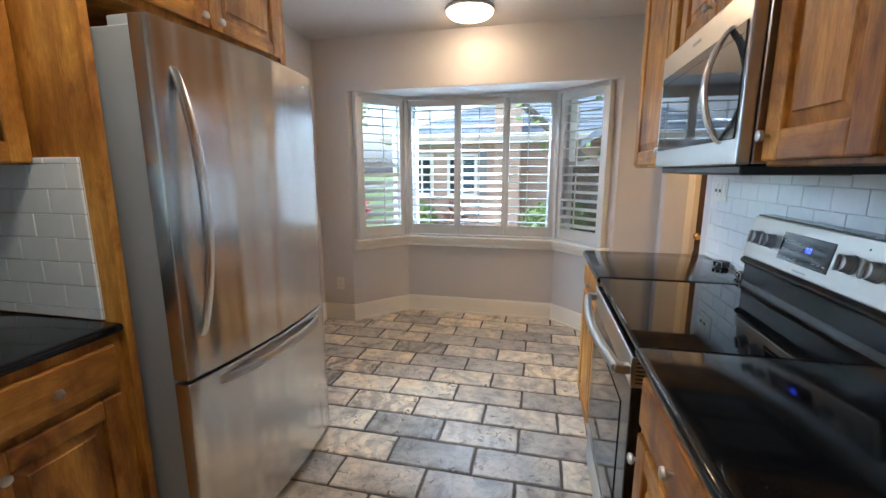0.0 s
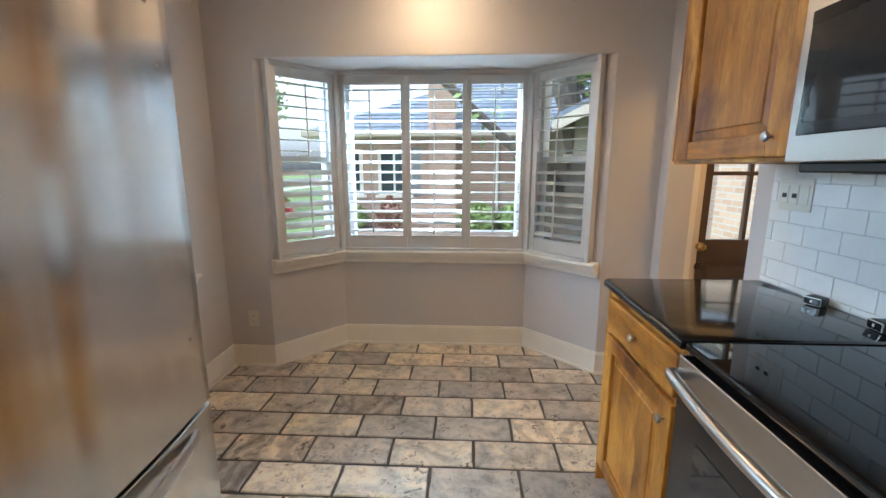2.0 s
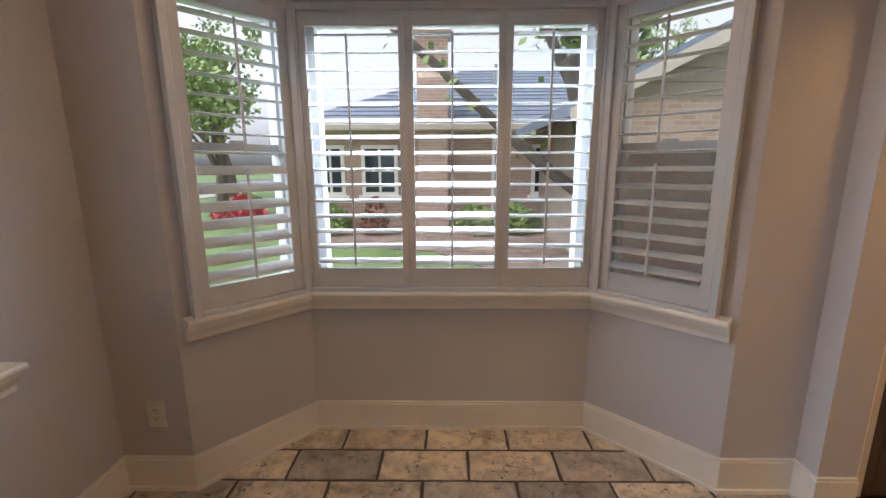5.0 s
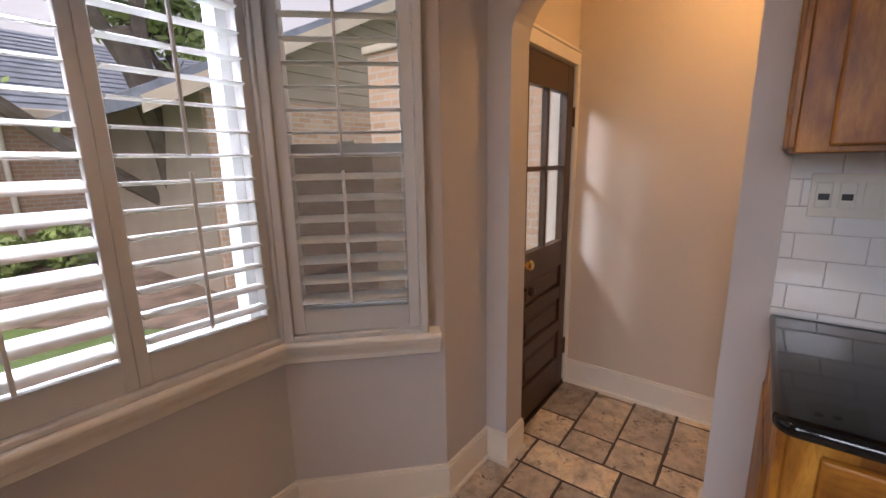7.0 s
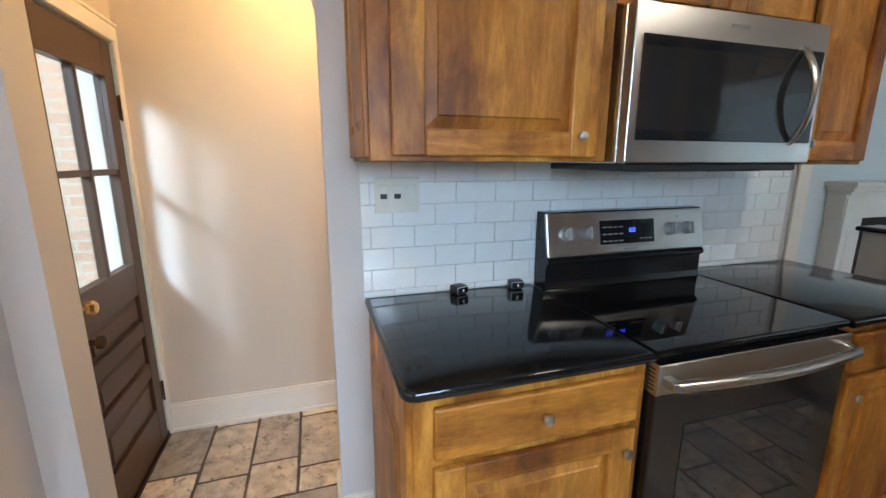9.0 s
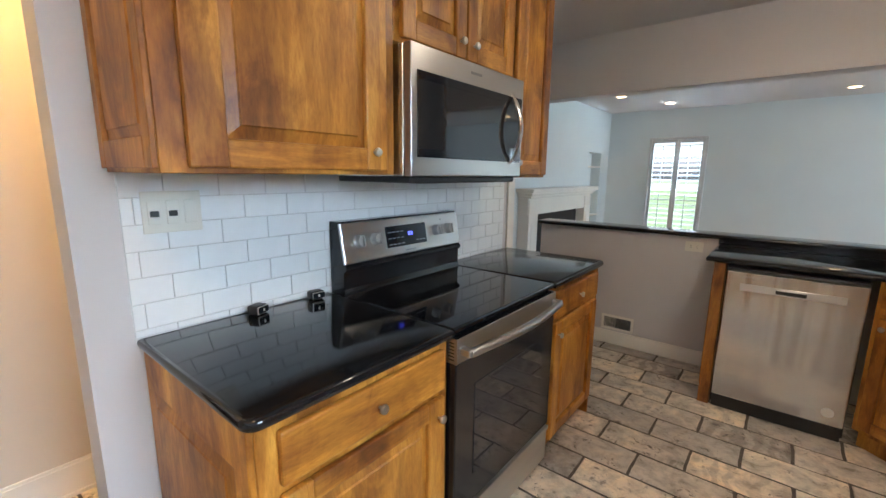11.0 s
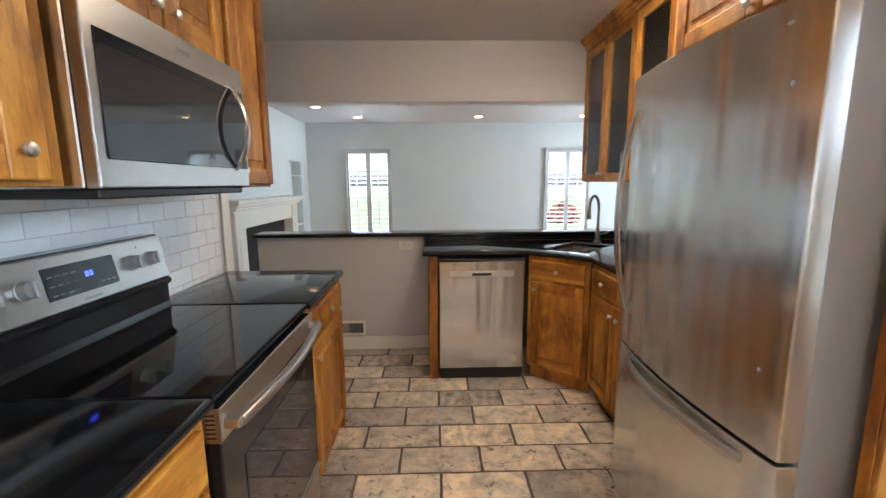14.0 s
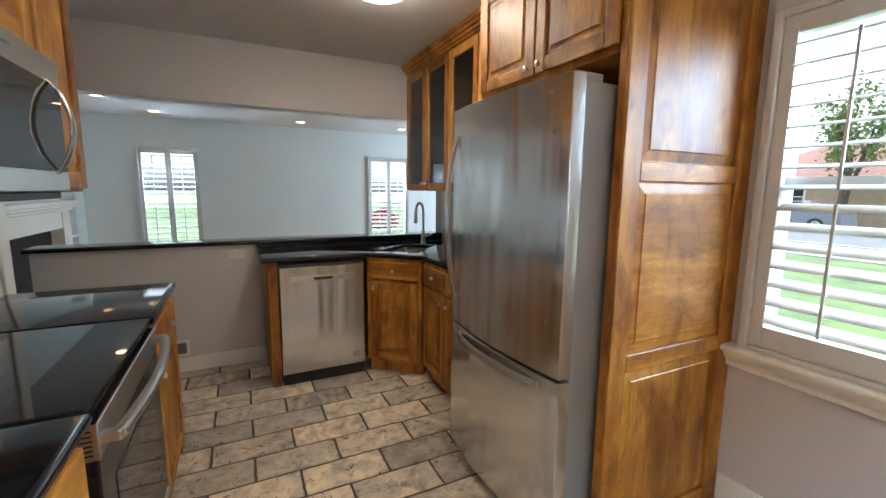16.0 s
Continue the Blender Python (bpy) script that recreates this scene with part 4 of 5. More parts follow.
door(cab, 0.465, 0.892, 1.868, 2.335, (0.50, 1.90), y=-0.010)

# ---- glass-fronted wall cabinets ----
gc = thing("glass_cabinet", pose(-1.18, -0.155, 0, 0, 0, 90), "dark-stained alder wall cabinet with glass doors", "cabinet")
L = 1.62
bm = bmesh.new()
for a in (0.0, L - 0.018):
    add_box(bm, a, a + 0.018, 0.0, 0.335, 1.380, 2.36)
for z in (1.380, 2.342):
    add_box(bm, 0.018, L - 0.018, 0.0, 0.335, z, z + 0.018)
add_box(bm, 0.018, L - 0.018, 0.325, 0.335, 1.398, 2.342)
part("body", bm, WOODZ, gc)
for z in (1.70, 2.02):
    part("shelf", box(0.02, L - 0.02, 0.03, 0.324, z, z + 0.018, 0.001), WOODX, gc)
for k in range(4):
    a = 0.006 + k * 0.4045
    part("divider", box(a - 0.02 if k else 0.0, a + 0.022, 0.0, 0.02, 1.398, 2.342), WOODZ, gc)
    door(gc, a, a + 0.396, 1.385, 2.345, (a + (0.03 if k % 2 else 0.366), 1.44), glazed=True, rail=0.055)
crown("crown_moulding", [(-0.93, 2.41), (-0.93, 1.468), (-1.18, 1.468), (-1.18, -0.155)][::-1], "stained alder crown along the tall cabinets")

# ---- sink run ----
slab("countertop_sink", [(0.105, -0.156), (0.105, 0.435), (-0.615, 0.435), (-0.935, 0.72), (-0.935, 1.466), (-1.515, 1.466), (-1.515, -0.156)], [[(-0.78, 0.30), (-0.98, 0.48), (-1.28, 0.20), (-1.08, 0.02)]], 0.889, 0.920, "polished black granite countertop with a corner sink cut-out")
slab("bar_top", [(-1.515, -0.345), (1.475, -0.345), (1.475, -0.125), (-1.515, -0.125)], [], 0.953, 0.984, "narrow black granite bar top on the half wall")
solid("granite_splash", box(-1.515, 0.105, -0.1555, -0.135, 0.9205, 0.952, 0.001), GRANITE, "black granite strip behind the counter", "backsplash")
dw = thing("dishwasher", pose(0.0, 0.418, 0, 0, 0, 180), "stainless dishwasher under the black counter", "dishwasher")
part("body", box(0.0, 0.60, 0.02, 0.55, 0.02, 0.872, 0.002), DARKPL, dw)
dd = part("door", box(0.006, 0.594, -0.012, 0.02, 0.085, 0.850, 0.006, 2), FRIDGE, dw, "brushed steel door")
part("handle_strip", box(0.075, 0.52, -0.0135, -0.011, 0.745, 0.785, 0.001), CHROME, dd, "pale steel strip")
part("handle_pocket", box(0.235, 0.365, -0.0185, -0.012, 0.752, 0.776, 0.004, 2), DARKPL, dd, "dark pocket handle")
part("handle_lip", box(0.238, 0.362, -0.0205, -0.0165, 0.772, 0.780, 0.002), CHROME, dd)
part("badge", lathe(bmesh.new(), [(0.026, 0), (0.026, 0.001), (0.022, 0.0012)], pose(0.525, -0.0122, 0.155, 90), 24), CHROME, dd, "round energy sticker")
part("badge", box(0.07, 0.16, -0.013, -0.0118, 0.822, 0.826), GREY, dd)
part("control_edge", box(0.008, 0.592, -0.010, 0.018, 0.852, 0.866, 0.003), DARKPL, dw)
part("kickplate", box(0.01, 0.59, 0.005, 0.03, 0.0, 0.078, 0.002), DARKPL, dw)
solid("end_post", add_box(box(0.003, 0.062, -0.150, 0.418, 0.0, 0.888, 0.003), 0.0625, 0.070, -0.10, 0.36, 0.10, 0.80, 0.003), WOODZ, "alder end panel beside the dishwasher", "panel")
cc, cl = run((-0.625, 0.413), (-0.945, 0.70))
corner = thing("corner_cabinet", cc @ pose(0, 0, 0), "alder corner sink base with a drawer front and door", "cabinet")
bm = add_prism(bmesh.new(), [(0, 0), (cl, 0), (cl, 0.12), (cl * 0.5, 0.5), (0, 0.12)], 0.10, 0.888)
add_prism(bm, [(0, 0.05), (cl, 0.05), (cl, 0.12), (0, 0.12)], 0.0, 0.10)
part("body", bm, WOODZ, corner)
drawer(corner, 0.03, cl - 0.03, 0.735, 0.862)
door(corner, 0.03, cl - 0.03, 0.125, 0.712, (0.062, 0.665))
side = thing("base_cabinet", pose(-0.955, 0.712, 0, 0, 0, 90), "alder base cabinet between the sink and the refrigerator", "cabinet")
part("body", add_box(box(0.0, 0.754, 0.0, 0.55, 0.10, 0.888, 0.002), 0.0, 0.754, 0.055, 0.5, 0.0, 0.10), WOODZ, side)
for a, b, kx in ((0.03, 0.372, 0.335), (0.382, 0.724, 0.42)):
    drawer(side, a, b, 0.735, 0.862)
    door(side, a, b, 0.125, 0.712, (kx, 0.655))

sink = thing("sink", pose(-1.03, 0.25, 0.889, 0, 0, -138), "stainless undermount corner sink", "sink")
bm = bmesh.new()
o = [(-0.205, -0.155), (0.205, -0.155), (0.205, 0.155), (-0.205, 0.155)]
a = [bm.verts.new((x * 1.04, y * 1.04, -0.002)) for x, y in o]
b = [bm.verts.new((x * 0.93, y * 0.93, -0.17)) for x, y in o]
for k in range(4):
    bm.faces.new((a[k], b[k], b[(k + 1) % 4], a[(k + 1) % 4]))
bm.faces.new(b)
bmesh.ops.bevel(bm, geom=[e for e in bm.edges if e.verts[0].co.z < -0.1 or e.verts[1].co.z < -0.1], offset=0.02, segments=2, affect="EDGES")
part("bowl", bm, STEELX, sink, smooth=True)
part("drain", lathe(bmesh.new(), [(0.04, 0), (0.04, 0.003), (0.03, 0.004)], pose(0, 0, -0.169), 20), CHROME, sink)

fa = thing("faucet", pose(-1.24, 0.04, 0.920, 0, 0, 42), "gooseneck kitchen faucet in brushed bronze", "faucet")
part("base", lathe(bmesh.new(), [(0.028, 0), (0.028, 0.008), (0.019, 0.014), (0.017, 0.10), (0.013, 0.12)], seg=18), CHROME, fa, smooth=True)
arc = [(0, 0, 0.11), (0, 0, 0.24)] + [(0.075 - 0.075 * math.cos(t), 0, 0.27 + 0.085 * math.sin(t)) for t in (math.pi * k / 12 for k in range(13))]
part("neck", tube(bmesh.new(), arc, 0.011, 12), CHROME, fa, smooth=True)
part("spray_head", lathe(bmesh.new(), [(0.012, 0), (0.014, -0.03), (0.018, -0.075), (0.016, -0.085)], pose(0.15, 0, 0.272), 16), CHROME, fa, smooth=True)
part("lever", tube(bmesh.new(), [(0, 0.012, 0.06), (0, 0.045, 0.066), (0, 0.085, 0.085)], [0.011, 0.008, 0.006], 10), CHROME, fa, smooth=True)

# ---- small fittings ----


def cover(m, w, h, label, category, group=""):
    c = thing("wall_plate" if category != "outlet" else "power_outlet", m, label, category, group)
    part("plate", box(-w / 2, w / 2, -0.006, 0, -h / 2, h / 2, 0.002, 2), PLATE, c)
    return c


def outlet(m, label, flat=False):
    c = cover(m, 0.114 if flat else 0.072, 0.072 if flat else 0.116, label, "outlet")
    for s in (-1, 1):
        f = part("socket", box(-0.016, 0.016, -0.0075, -0.005, s * 0.02 - 0.014, s * 0.02 + 0.014, 0.002), PLATE, c)
        if flat:
            f.matrix_basis = pose(0, 0, 0, 0, 90, 0)
        for x in (-0.006, 0.006):
            q = part("slot", box(x - 0.001, x + 0.001, -0.0082, -0.007, s * 0.02 - 0.004, s * 0.02 + 0.005), DARKPL, f)
    return c


outlet(pose(-1.492, YW - 0.0005, 0.345), "ivory power outlet low on the greige wall")
outlet(pose(0.25, YH + 0.0005, 0.882, 0, 0, 180), "ivory power outlet on the half wall", True)
sw = cover(pose(XR - 0.0085, 2.853, 1.267, 0, 0, -90), 0.150, 0.116, "ivory three-gang switch plate on the white tiles", "switch plate")
for x in (-0.046, 0.0, 0.046):
    f = part("switch", box(x - 0.017, x + 0.017, -0.0085, -0.005, -0.034, 0.034, 0.002), PLATE, sw)
    if x < 0.04:
        part("socket", box(x - 0.011, x + 0.011, -0.010, -0.008, -0.012, 0.004, 0.001), DARKPL, f)
for y in (2.648, 2.425):
    tm = thing("kitchen_timer", pose(1.10, y, 0.9205, 0, 0, -90 + (22 if y > 2.6 else -6)), "small black and chrome box on the counter", "timer", "boxes by the stove")
    part("case", box(-0.026, 0.026, -0.022, 0.022, 0.0, 0.030, 0.008, 3), DARKPL, tm, smooth=True)
    part("rim", box(-0.025, 0.025, -0.0245, -0.0205, 0.002, 0.028, 0.0018, 2), CHROME, tm, "bright chrome rim")
    part("front", box(-0.0225, 0.0225, -0.0265, -0.0235, 0.0045, 0.0255, 0.002), BLUEOFF, tm)
    part("screen", box(-0.004, 0.003, -0.028, -0.026, 0.011, 0.020, 0.001), PLATE, tm)
reg = thing("floor_register", pose(0.727, YH + 0.0145, 0.125, 0, 0, 180), "white wall vent grille low on the half wall", "vent")
part("frame", add_box(add_box(add_box(add_box(bmesh.new(), -0.125, -0.105, -0.006, 0, 0, 0.125), 0.105, 0.125, -0.006, 0, 0, 0.125), -0.105, 0.105, -0.006, 0, 0, 0.02), -0.105, 0.105, -0.006, 0, 0.105, 0.125), TRIM, reg)
part("backing", box(-0.105, 0.105, -0.002, 0, 0.02, 0.105), VENTD, reg)
for k in range(22):
    x = -0.1 + k * 0.0095
    part("slat", box(x - 0.0012, x + 0.0012, -0.005, -0.002, 0.02, 0.105), TRIM if k < 10 else GREY, reg)


def dome(x, y, label):
    c = thing("ceiling_light", pose(x, y, TOP), label, "ceiling light", "flush ceiling lights")
    part("pan", lathe(bmesh.new(), [(0.165, 0.0), (0.170, -0.012), (0.165, -0.022), (0.150, -0.022)], seg=40), TRIM, c, "white metal rim", True)
    part("diffuser", lathe(bmesh.new(), [(0.158, -0.021), (0.155, -0.034), (0.135, -0.050), (0.09, -0.062), (0.03, -0.067), (0.004, -0.068)], seg=40), LAMPW, c, "glowing opal diffuser", True)
    return c


for o in dome(-0.245, 3.57, "lit flush dome light on the breakfast area's ceiling").children:
    if o.name.startswith("diffuser"):
        o.data.materials[0] = DINEL
dome(-0.50, 1.17, "lit flush dome light on the kitchen ceiling")
for o in dome(1.62, 3.05, "lit warm dome light over the back entry").children:
    if o.name.startswith("diffuser"):
        o.data.materials[0] = NOOKL
for x, y in ((1.137, -3.25), (-0.67, -3.22), (1.53, -2.4), (-2.25, -3.2)):
    c = thing("downlight", pose(x, y, 2.36), "small warm recessed downlight in the living room ceiling", "downlight", "living room downlights")
    part("trim_ring", lathe(bmesh.new(), [(0.075, 0.0), (0.073, -0.004), (0.058, -0.005), (0.055, -0.001)], seg=24), TRIM, c, smooth=True)
    part("lens", lathe(bmesh.new(), [(0.054, -0.001), (0.050, -0.003), (0.01, -0.004)], seg=24), DOWNL, c)

# ---- back door ----
bd = thing("door_1", pose(1.362, 3.905, 0), "closed brown painted back door with four panes", "door")
bd["kind"] = "structure"
DW_, DH = 0.626, 1.857
bm = bmesh.new()
for a, b in ((0.0, 0.085), (DW_ - 0.085, DW_)):
    add_box(bm, a, b, 0.0, 0.042, 0.008, DH, 0.002)
for a, b in ((0.008, 0.20), (0.78, 0.925), (1.715, DH), (0.37, 0.44), (0.58, 0.65)):
    add_box(bm, 0.085, DW_ - 0.085, 0.001, 0.041, a, b, 0.002)
part("door_frame", bm, DOORP, bd)
for a, b in ((0.20, 0.37), (0.44, 0.58), (0.65, 0.78)):
    part("raised_panel", raised(bmesh.new(), 0.085, DW_ - 0.085, a, b, 0.018, 0.012, 0.03), DOORP, bd)
part("muntin", add_box(box(DW_ / 2 - 0.011, DW_ / 2 + 0.011, 0.004, 0.038, 0.925, 1.715, 0.002), 0.085, DW_ - 0.085, 0.006, 0.036, 1.318, 1.342, 0.002), DOORP, bd)
for x0, x1 in ((0.085, DW_ / 2 - 0.011), (DW_ / 2 + 0.011, DW_ - 0.085)):
    for z0, z1 in ((0.925, 1.318), (1.342, 1.715)):
        part("pane", box(x0, x1, 0.019, 0.022, z0, z1), PANE, bd).visible_shadow = False
part("door_knob", lathe(bmesh.new(), [(0.026, 0), (0.026, 0.004), (0.010, 0.008), (0.010, 0.025), (0.024, 0.034), (0.026, 0.046), (0.018, 0.056), (0.004, 0.058)], pose(0.045, 0.0, 0.885, 90), 18), BRASS, bd, "polished brass deadbolt", True)
part("door_knob", lathe(bmesh.new(), [(0.026, 0), (0.026, 0.005), (0.011, 0.01), (0.011, 0.03), (0.025, 0.04), (0.024, 0.058), (0.006, 0.064)], pose(0.055, 0.0, 0.755, 90), 18), BRONZE, bd, "dark bronze knob", True)
for z in (0.25, 1.60):
    part("hinge", add_box(box(DW_ - 0.004, DW_ + 0.03, -0.004, 0.0, z - 0.05, z + 0.05, 0.001), DW_ + 0.0, DW_ + 0.012, -0.012, -0.003, z - 0.055, z + 0.055, 0.003), BRONZE, bd, "dark bronze hinge")
bm = bmesh.new()
add_box(bm, 1.30, 1.36, 3.885, 3.8995, 0, 1.90, 0.003)
add_box(bm, 1.991, 2.027, 3.885, 3.8995, 0, 1.90, 0.003)
add_box(bm, 1.30, 2.027, 3.884, 3.8995, 1.866, 1.93, 0.003)
add_box(bm, 1.29, 2.027, 3.878, 3.8995, 1.93, 1.945, 0.003)
structure("trim_door", bm, TRIM, "cream painted casing round the back door", "trim")
structure("threshold", box(1.36, 1.99, 3.895, 4.05, -0.001, 0.008), BRONZE, "dark metal door threshold", "trim")

# ---- fireplace in the living room ----
fp = thing("fireplace", pose(2.098, -0.82, 0, 0, 0, -90), "white painted mantelpiece round a dark firebox", "fireplace")
part("mantel_shelf", add_box(add_box(box(0.0, 2.02, -0.22, 0.0, 1.185, 1.225, 0.006, 2), 0.03, 1.99, -0.19, 0.0, 1.15, 1.185, 0.008), 0.05, 1.97, -0.165, 0.0, 1.12, 1.15, 0.006), TRIM, fp)
part("frieze", box(0.06, 1.96, -0.13, 0.0, 0.93, 1.12, 0.003), TRIM, fp)
for a in (0.07, 1.73):
    leg = part("pilaster", box(a, a + 0.22, -0.14, 0.0, 0.0, 1.10, 0.004), TRIM, fp)
    part("panel", raised(bmesh.new(), a + 0.04, a + 0.18, 0.16, 0.86, -0.141, 0.008, 0.02), TRIM, leg)
part("firebox", add_box(box(0.29, 1.73, -0.02, 0.0, 0.0, 0.93), 0.30, 1.72, -0.025, -0.019, 0.0, 0.9), SOOT, fp, "dark firebox")
for z in (0.75, 1.15, 1.5):
    solid("niche_shelf", box(2.101, 2.249, -3.499, -2.971, z, z + 0.02, 0.002), TRIM, "white shelf in the wall niche", "shelf", group="niche shelves")

# ---- outdoors ----
GRASS = plain("lawn_grass", (0.12, 0.18, 0.055), 0.9, vary=0.35, scale=1.5, grain=40, relief=0.6)
ASPH = plain("street_asphalt", (0.16, 0.16, 0.165), 0.9, vary=0.15, scale=2, grain=60, relief=0.3)
CONC = plain("concrete_walk", (0.40, 0.39, 0.36), 0.85, vary=0.1, scale=2, grain=50, relief=0.2)
BRICKR = brickwork("red_brick", (0.45, 0.27, 0.19), (0.54, 0.35, 0.26), (0.50, 0.46, 0.41))
BRICKT = brickwork("tan_brick", (0.42, 0.26, 0.17), (0.52, 0.36, 0.25), (0.45, 0.41, 0.36))
ROOFB = plain("slate_blue_shingle", (0.17, 0.195, 0.24), 0.85, vary=0.25, scale=5, grain=25, relief=0.4)
ROOFR = plain("red_brown_shingle", (0.26, 0.13, 0.10), 0.85, vary=0.25, scale=5, grain=25, relief=0.4)
TANTRIM = plain("tan_trim_paint", (0.50, 0.43, 0.34), 0.6, vary=0.06, scale=3, grain=40, relief=0.05)
SIDING = plain("tan_siding", (0.36, 0.30, 0.235), 0.7, vary=0.1, scale=2, grain=30, relief=0.1)
BARK = plain("tree_bark", (0.13, 0.105, 0.085), 0.9, vary=0.3, scale=7, grain=30, relief=0.7)
LEAF = plain("spring_leaves", (0.22, 0.30, 0.09), 0.6, vary=0.35, scale=3, grain=8, relief=0.0)
LEAFR = plain("bronze_leaves", (0.24, 0.12, 0.08), 0.6, vary=0.3, scale=6, grain=8, relief=0.0)
REDL = plain("red_azalea", (0.42, 0.04, 0.06), 0.6, vary=0.3, scale=6, grain=8, relief=0.0)
CARW = plain("silver_blue_car_paint", (0.22, 0.25, 0.30), 0.2, vary=0.03, relief=0.0, coat=0.6)
DKGL = plain("dark_window_glass", (0.03, 0.04, 0.05), 0.05, vary=0.1, relief=0.0)
GZ = -0.35
structure("ground", add_prism(bmesh.new(), [(-220, 4.6), (220, 4.6), (220, 260), (-220, 260)], GZ - 0.2, GZ), GRASS, "green spring lawn reaching far off", "ground")
structure("ground_side", add_prism(bmesh.new(), [(-220, -220), (-1.9, -220), (-1.9, -4.1), (-4.9, -4.1), (-4.9, -0.1), (-1.9, -0.1), (-1.9, 4.6), (-220, 4.6)], GZ - 0.2, GZ), GRASS, "green spring lawn beside the house", "ground")
structure("ground_south", add_prism(bmesh.new(), [(-1.9, -220), (220, -220), (220, 4.6), (2.4, 4.6), (2.4, -4.1), (-1.9, -4.1)], GZ - 0.2, GZ), GRASS, "lawn behind the house", "ground")
structure("road", add_prism(bmesh.new(), [(-26, -150), (-17, -150), (-17, 200), (-26, 200)], GZ, GZ + 0.01), ASPH, "grey asphalt street", "road")
for x0, x1 in ((-17.0, -16.82), (-26.18, -26.0)):
    structure("kerb", add_prism(bmesh.new(), [(x0, -150), (x1, -150), (x1, 200), (x0, 200)], GZ, GZ + 0.12), CONC, "pale concrete kerb along the street", "kerb")
structure("pavement", add_prism(bmesh.new(), [(-15.4, -150), (-14.1, -150), (-14.1, 200), (-15.4, 200)], GZ, GZ + 0.03), CONC, "pale concrete sidewalk", "pavement")
MULCH = plain("bark_mulch", (0.20, 0.145, 0.11), 0.95, vary=0.4, scale=4, grain=30, relief=0.8)
structure("ground_bed", add_prism(bmesh.new(), [(-3.6, 12.2), (-2.6, 11.3), (-0.6, 10.6), (1.6, 7.4), (4.0, 6.6), (9.0, 6.6), (9.0, 13.6), (-3.6, 13.6)], GZ, GZ + 0.03), MULCH, "brown mulch bed before the brick house", "ground")


def outdoor_window(parent, m, w, h):
    f = part("window", add_box(add_box(add_box(add_box(bmesh.new(), 0, 0.09, -0.06, 0, 0, h), w - 0.09, w, -0.06, 0, 0, h), 0.09, w - 0.09, -0.06, 0, h - 0.09, h), 0.09, w - 0.09, -0.06, 0, 0, 0.09), TRIM, parent, at=m)
    part("pane", box(0.09, w - 0.09, -0.02, -0.005, 0.09, h - 0.09), DKGL, f)
    part("glazing_bar", add_box(box(w / 2 - 0.03, w / 2 + 0.03, -0.04, -0.02, 0.09, h - 0.09), 0.09, w - 0.09, -0.04, -0.021, h / 2 - 0.025, h / 2 + 0.025), TRIM, f)
    part("sill", box(-0.08, w + 0.08, -0.12, 0, -0.08, 0), TRIM, f)


h1 = thing("brick_house", pose(-4.0, 13.5, GZ), "single-storey brick house with a slate-blue hipped roof", "house")
part("wall", box(0, 14, 0, 8, 0, 2.75), BRICKR, h1)
bm = bmesh.new()
rf = [bm.verts.new(v) for v in ((-0.5, -0.6, 2.7), (14.5, -0.6, 2.7), (14.5, 8.6, 2.7), (-0.5, 8.6, 2.7), (4.4, 4, 4.95), (10.5, 4, 4.95))]
for f in ((0, 1, 5, 4), (1, 2, 5), (2, 3, 4, 5), (3, 0, 4), (3, 2, 1, 0)):
    bm.faces.new([rf[i] for i in f])
roof = part("roof", bm, ROOFB, h1)
for k in range(1, 16):
    s = k / 16
    x0, x1, y, z = -0.5 + 4.9 * s, 14.5 - 4.0 * s, -0.6 + 4.6 * s, 2.7 + 2.25 * s
    part("shingle_course", add_prism(bmesh.new(), [(x0, y - 0.02), (x1, y - 0.02), (x1, y + 0.02), (x0, y + 0.02)], z - 0.004, z + 0.02), ROOFB, roof)
part("vent_pipe", add_cyl(bmesh.new(), (5.2, 2.4, 4.0), (5.2, 2.4, 4.75), 0.07), GREY, roof)
part("gutter", box(-0.52, 14.52, -0.70, -0.58, 2.56, 2.72, 0.02), TANTRIM, h1, "pale gutter board")
part("soffit", box(-0.48, 14.48, -0.58, 0.0, 2.54, 2.57), TANTRIM, h1, "pale soffit")
ch = part("chimney", add_box(box(2.96, 3.72, -0.5, 0.2, 0, 5.1, 0.02), 2.88, 3.80, -0.58, 0.28, 4.8, 4.98, 0.02), BRICKR, h1, "tall brick chimney")
for x in (3.2, 3.5):
    part("flue", add_cyl(bmesh.new(), (x, -0.15, 5.1), (x, -0.15, 5.35), 0.10), SOOT, ch)
for x, w in ((0.25, 0.75), (1.45, 0.95), (5.9, 1.0), (8.0, 1.2), (10.4, 1.2)):
    outdoor_window(h1, pose(x, 0, 0.95), w, 1.3)
part("shutter_board", box(2.45, 2.7, -0.05, 0, 0.9, 2.3, 0.01), GREY, h1)
part("downspout", add_cyl(bmesh.new(), (4.9, -0.06, 0), (4.9, -0.06, 2.55), 0.045, seg=10), TRIM, h1, "white downspout")

h2 = thing("gabled_wing", pose(2.1, 8.6, GZ), "tan gabled wing with a brick base", "house")
gp = [(0, 0), (7, 0), (7, 2.62), (3.5, 4.37), (0, 2.62)]
TOXZ = Matrix(((1, 0, 0, 0), (0, 0, 1, 0), (0, 1, 0, 0), (0, 0, 0, 1)))
part("wall", add_prism(bmesh.new(), gp, 0, 5, TOXZ), SIDING, h2)
for k in range(9):
    z, inset = 2.66 + k * 0.185, 0.10 + k * 0.37
    part("siding_board", box(inset, 7 - inset, -0.022, 0, z, z + 0.175, 0.004), SIDING, h2)
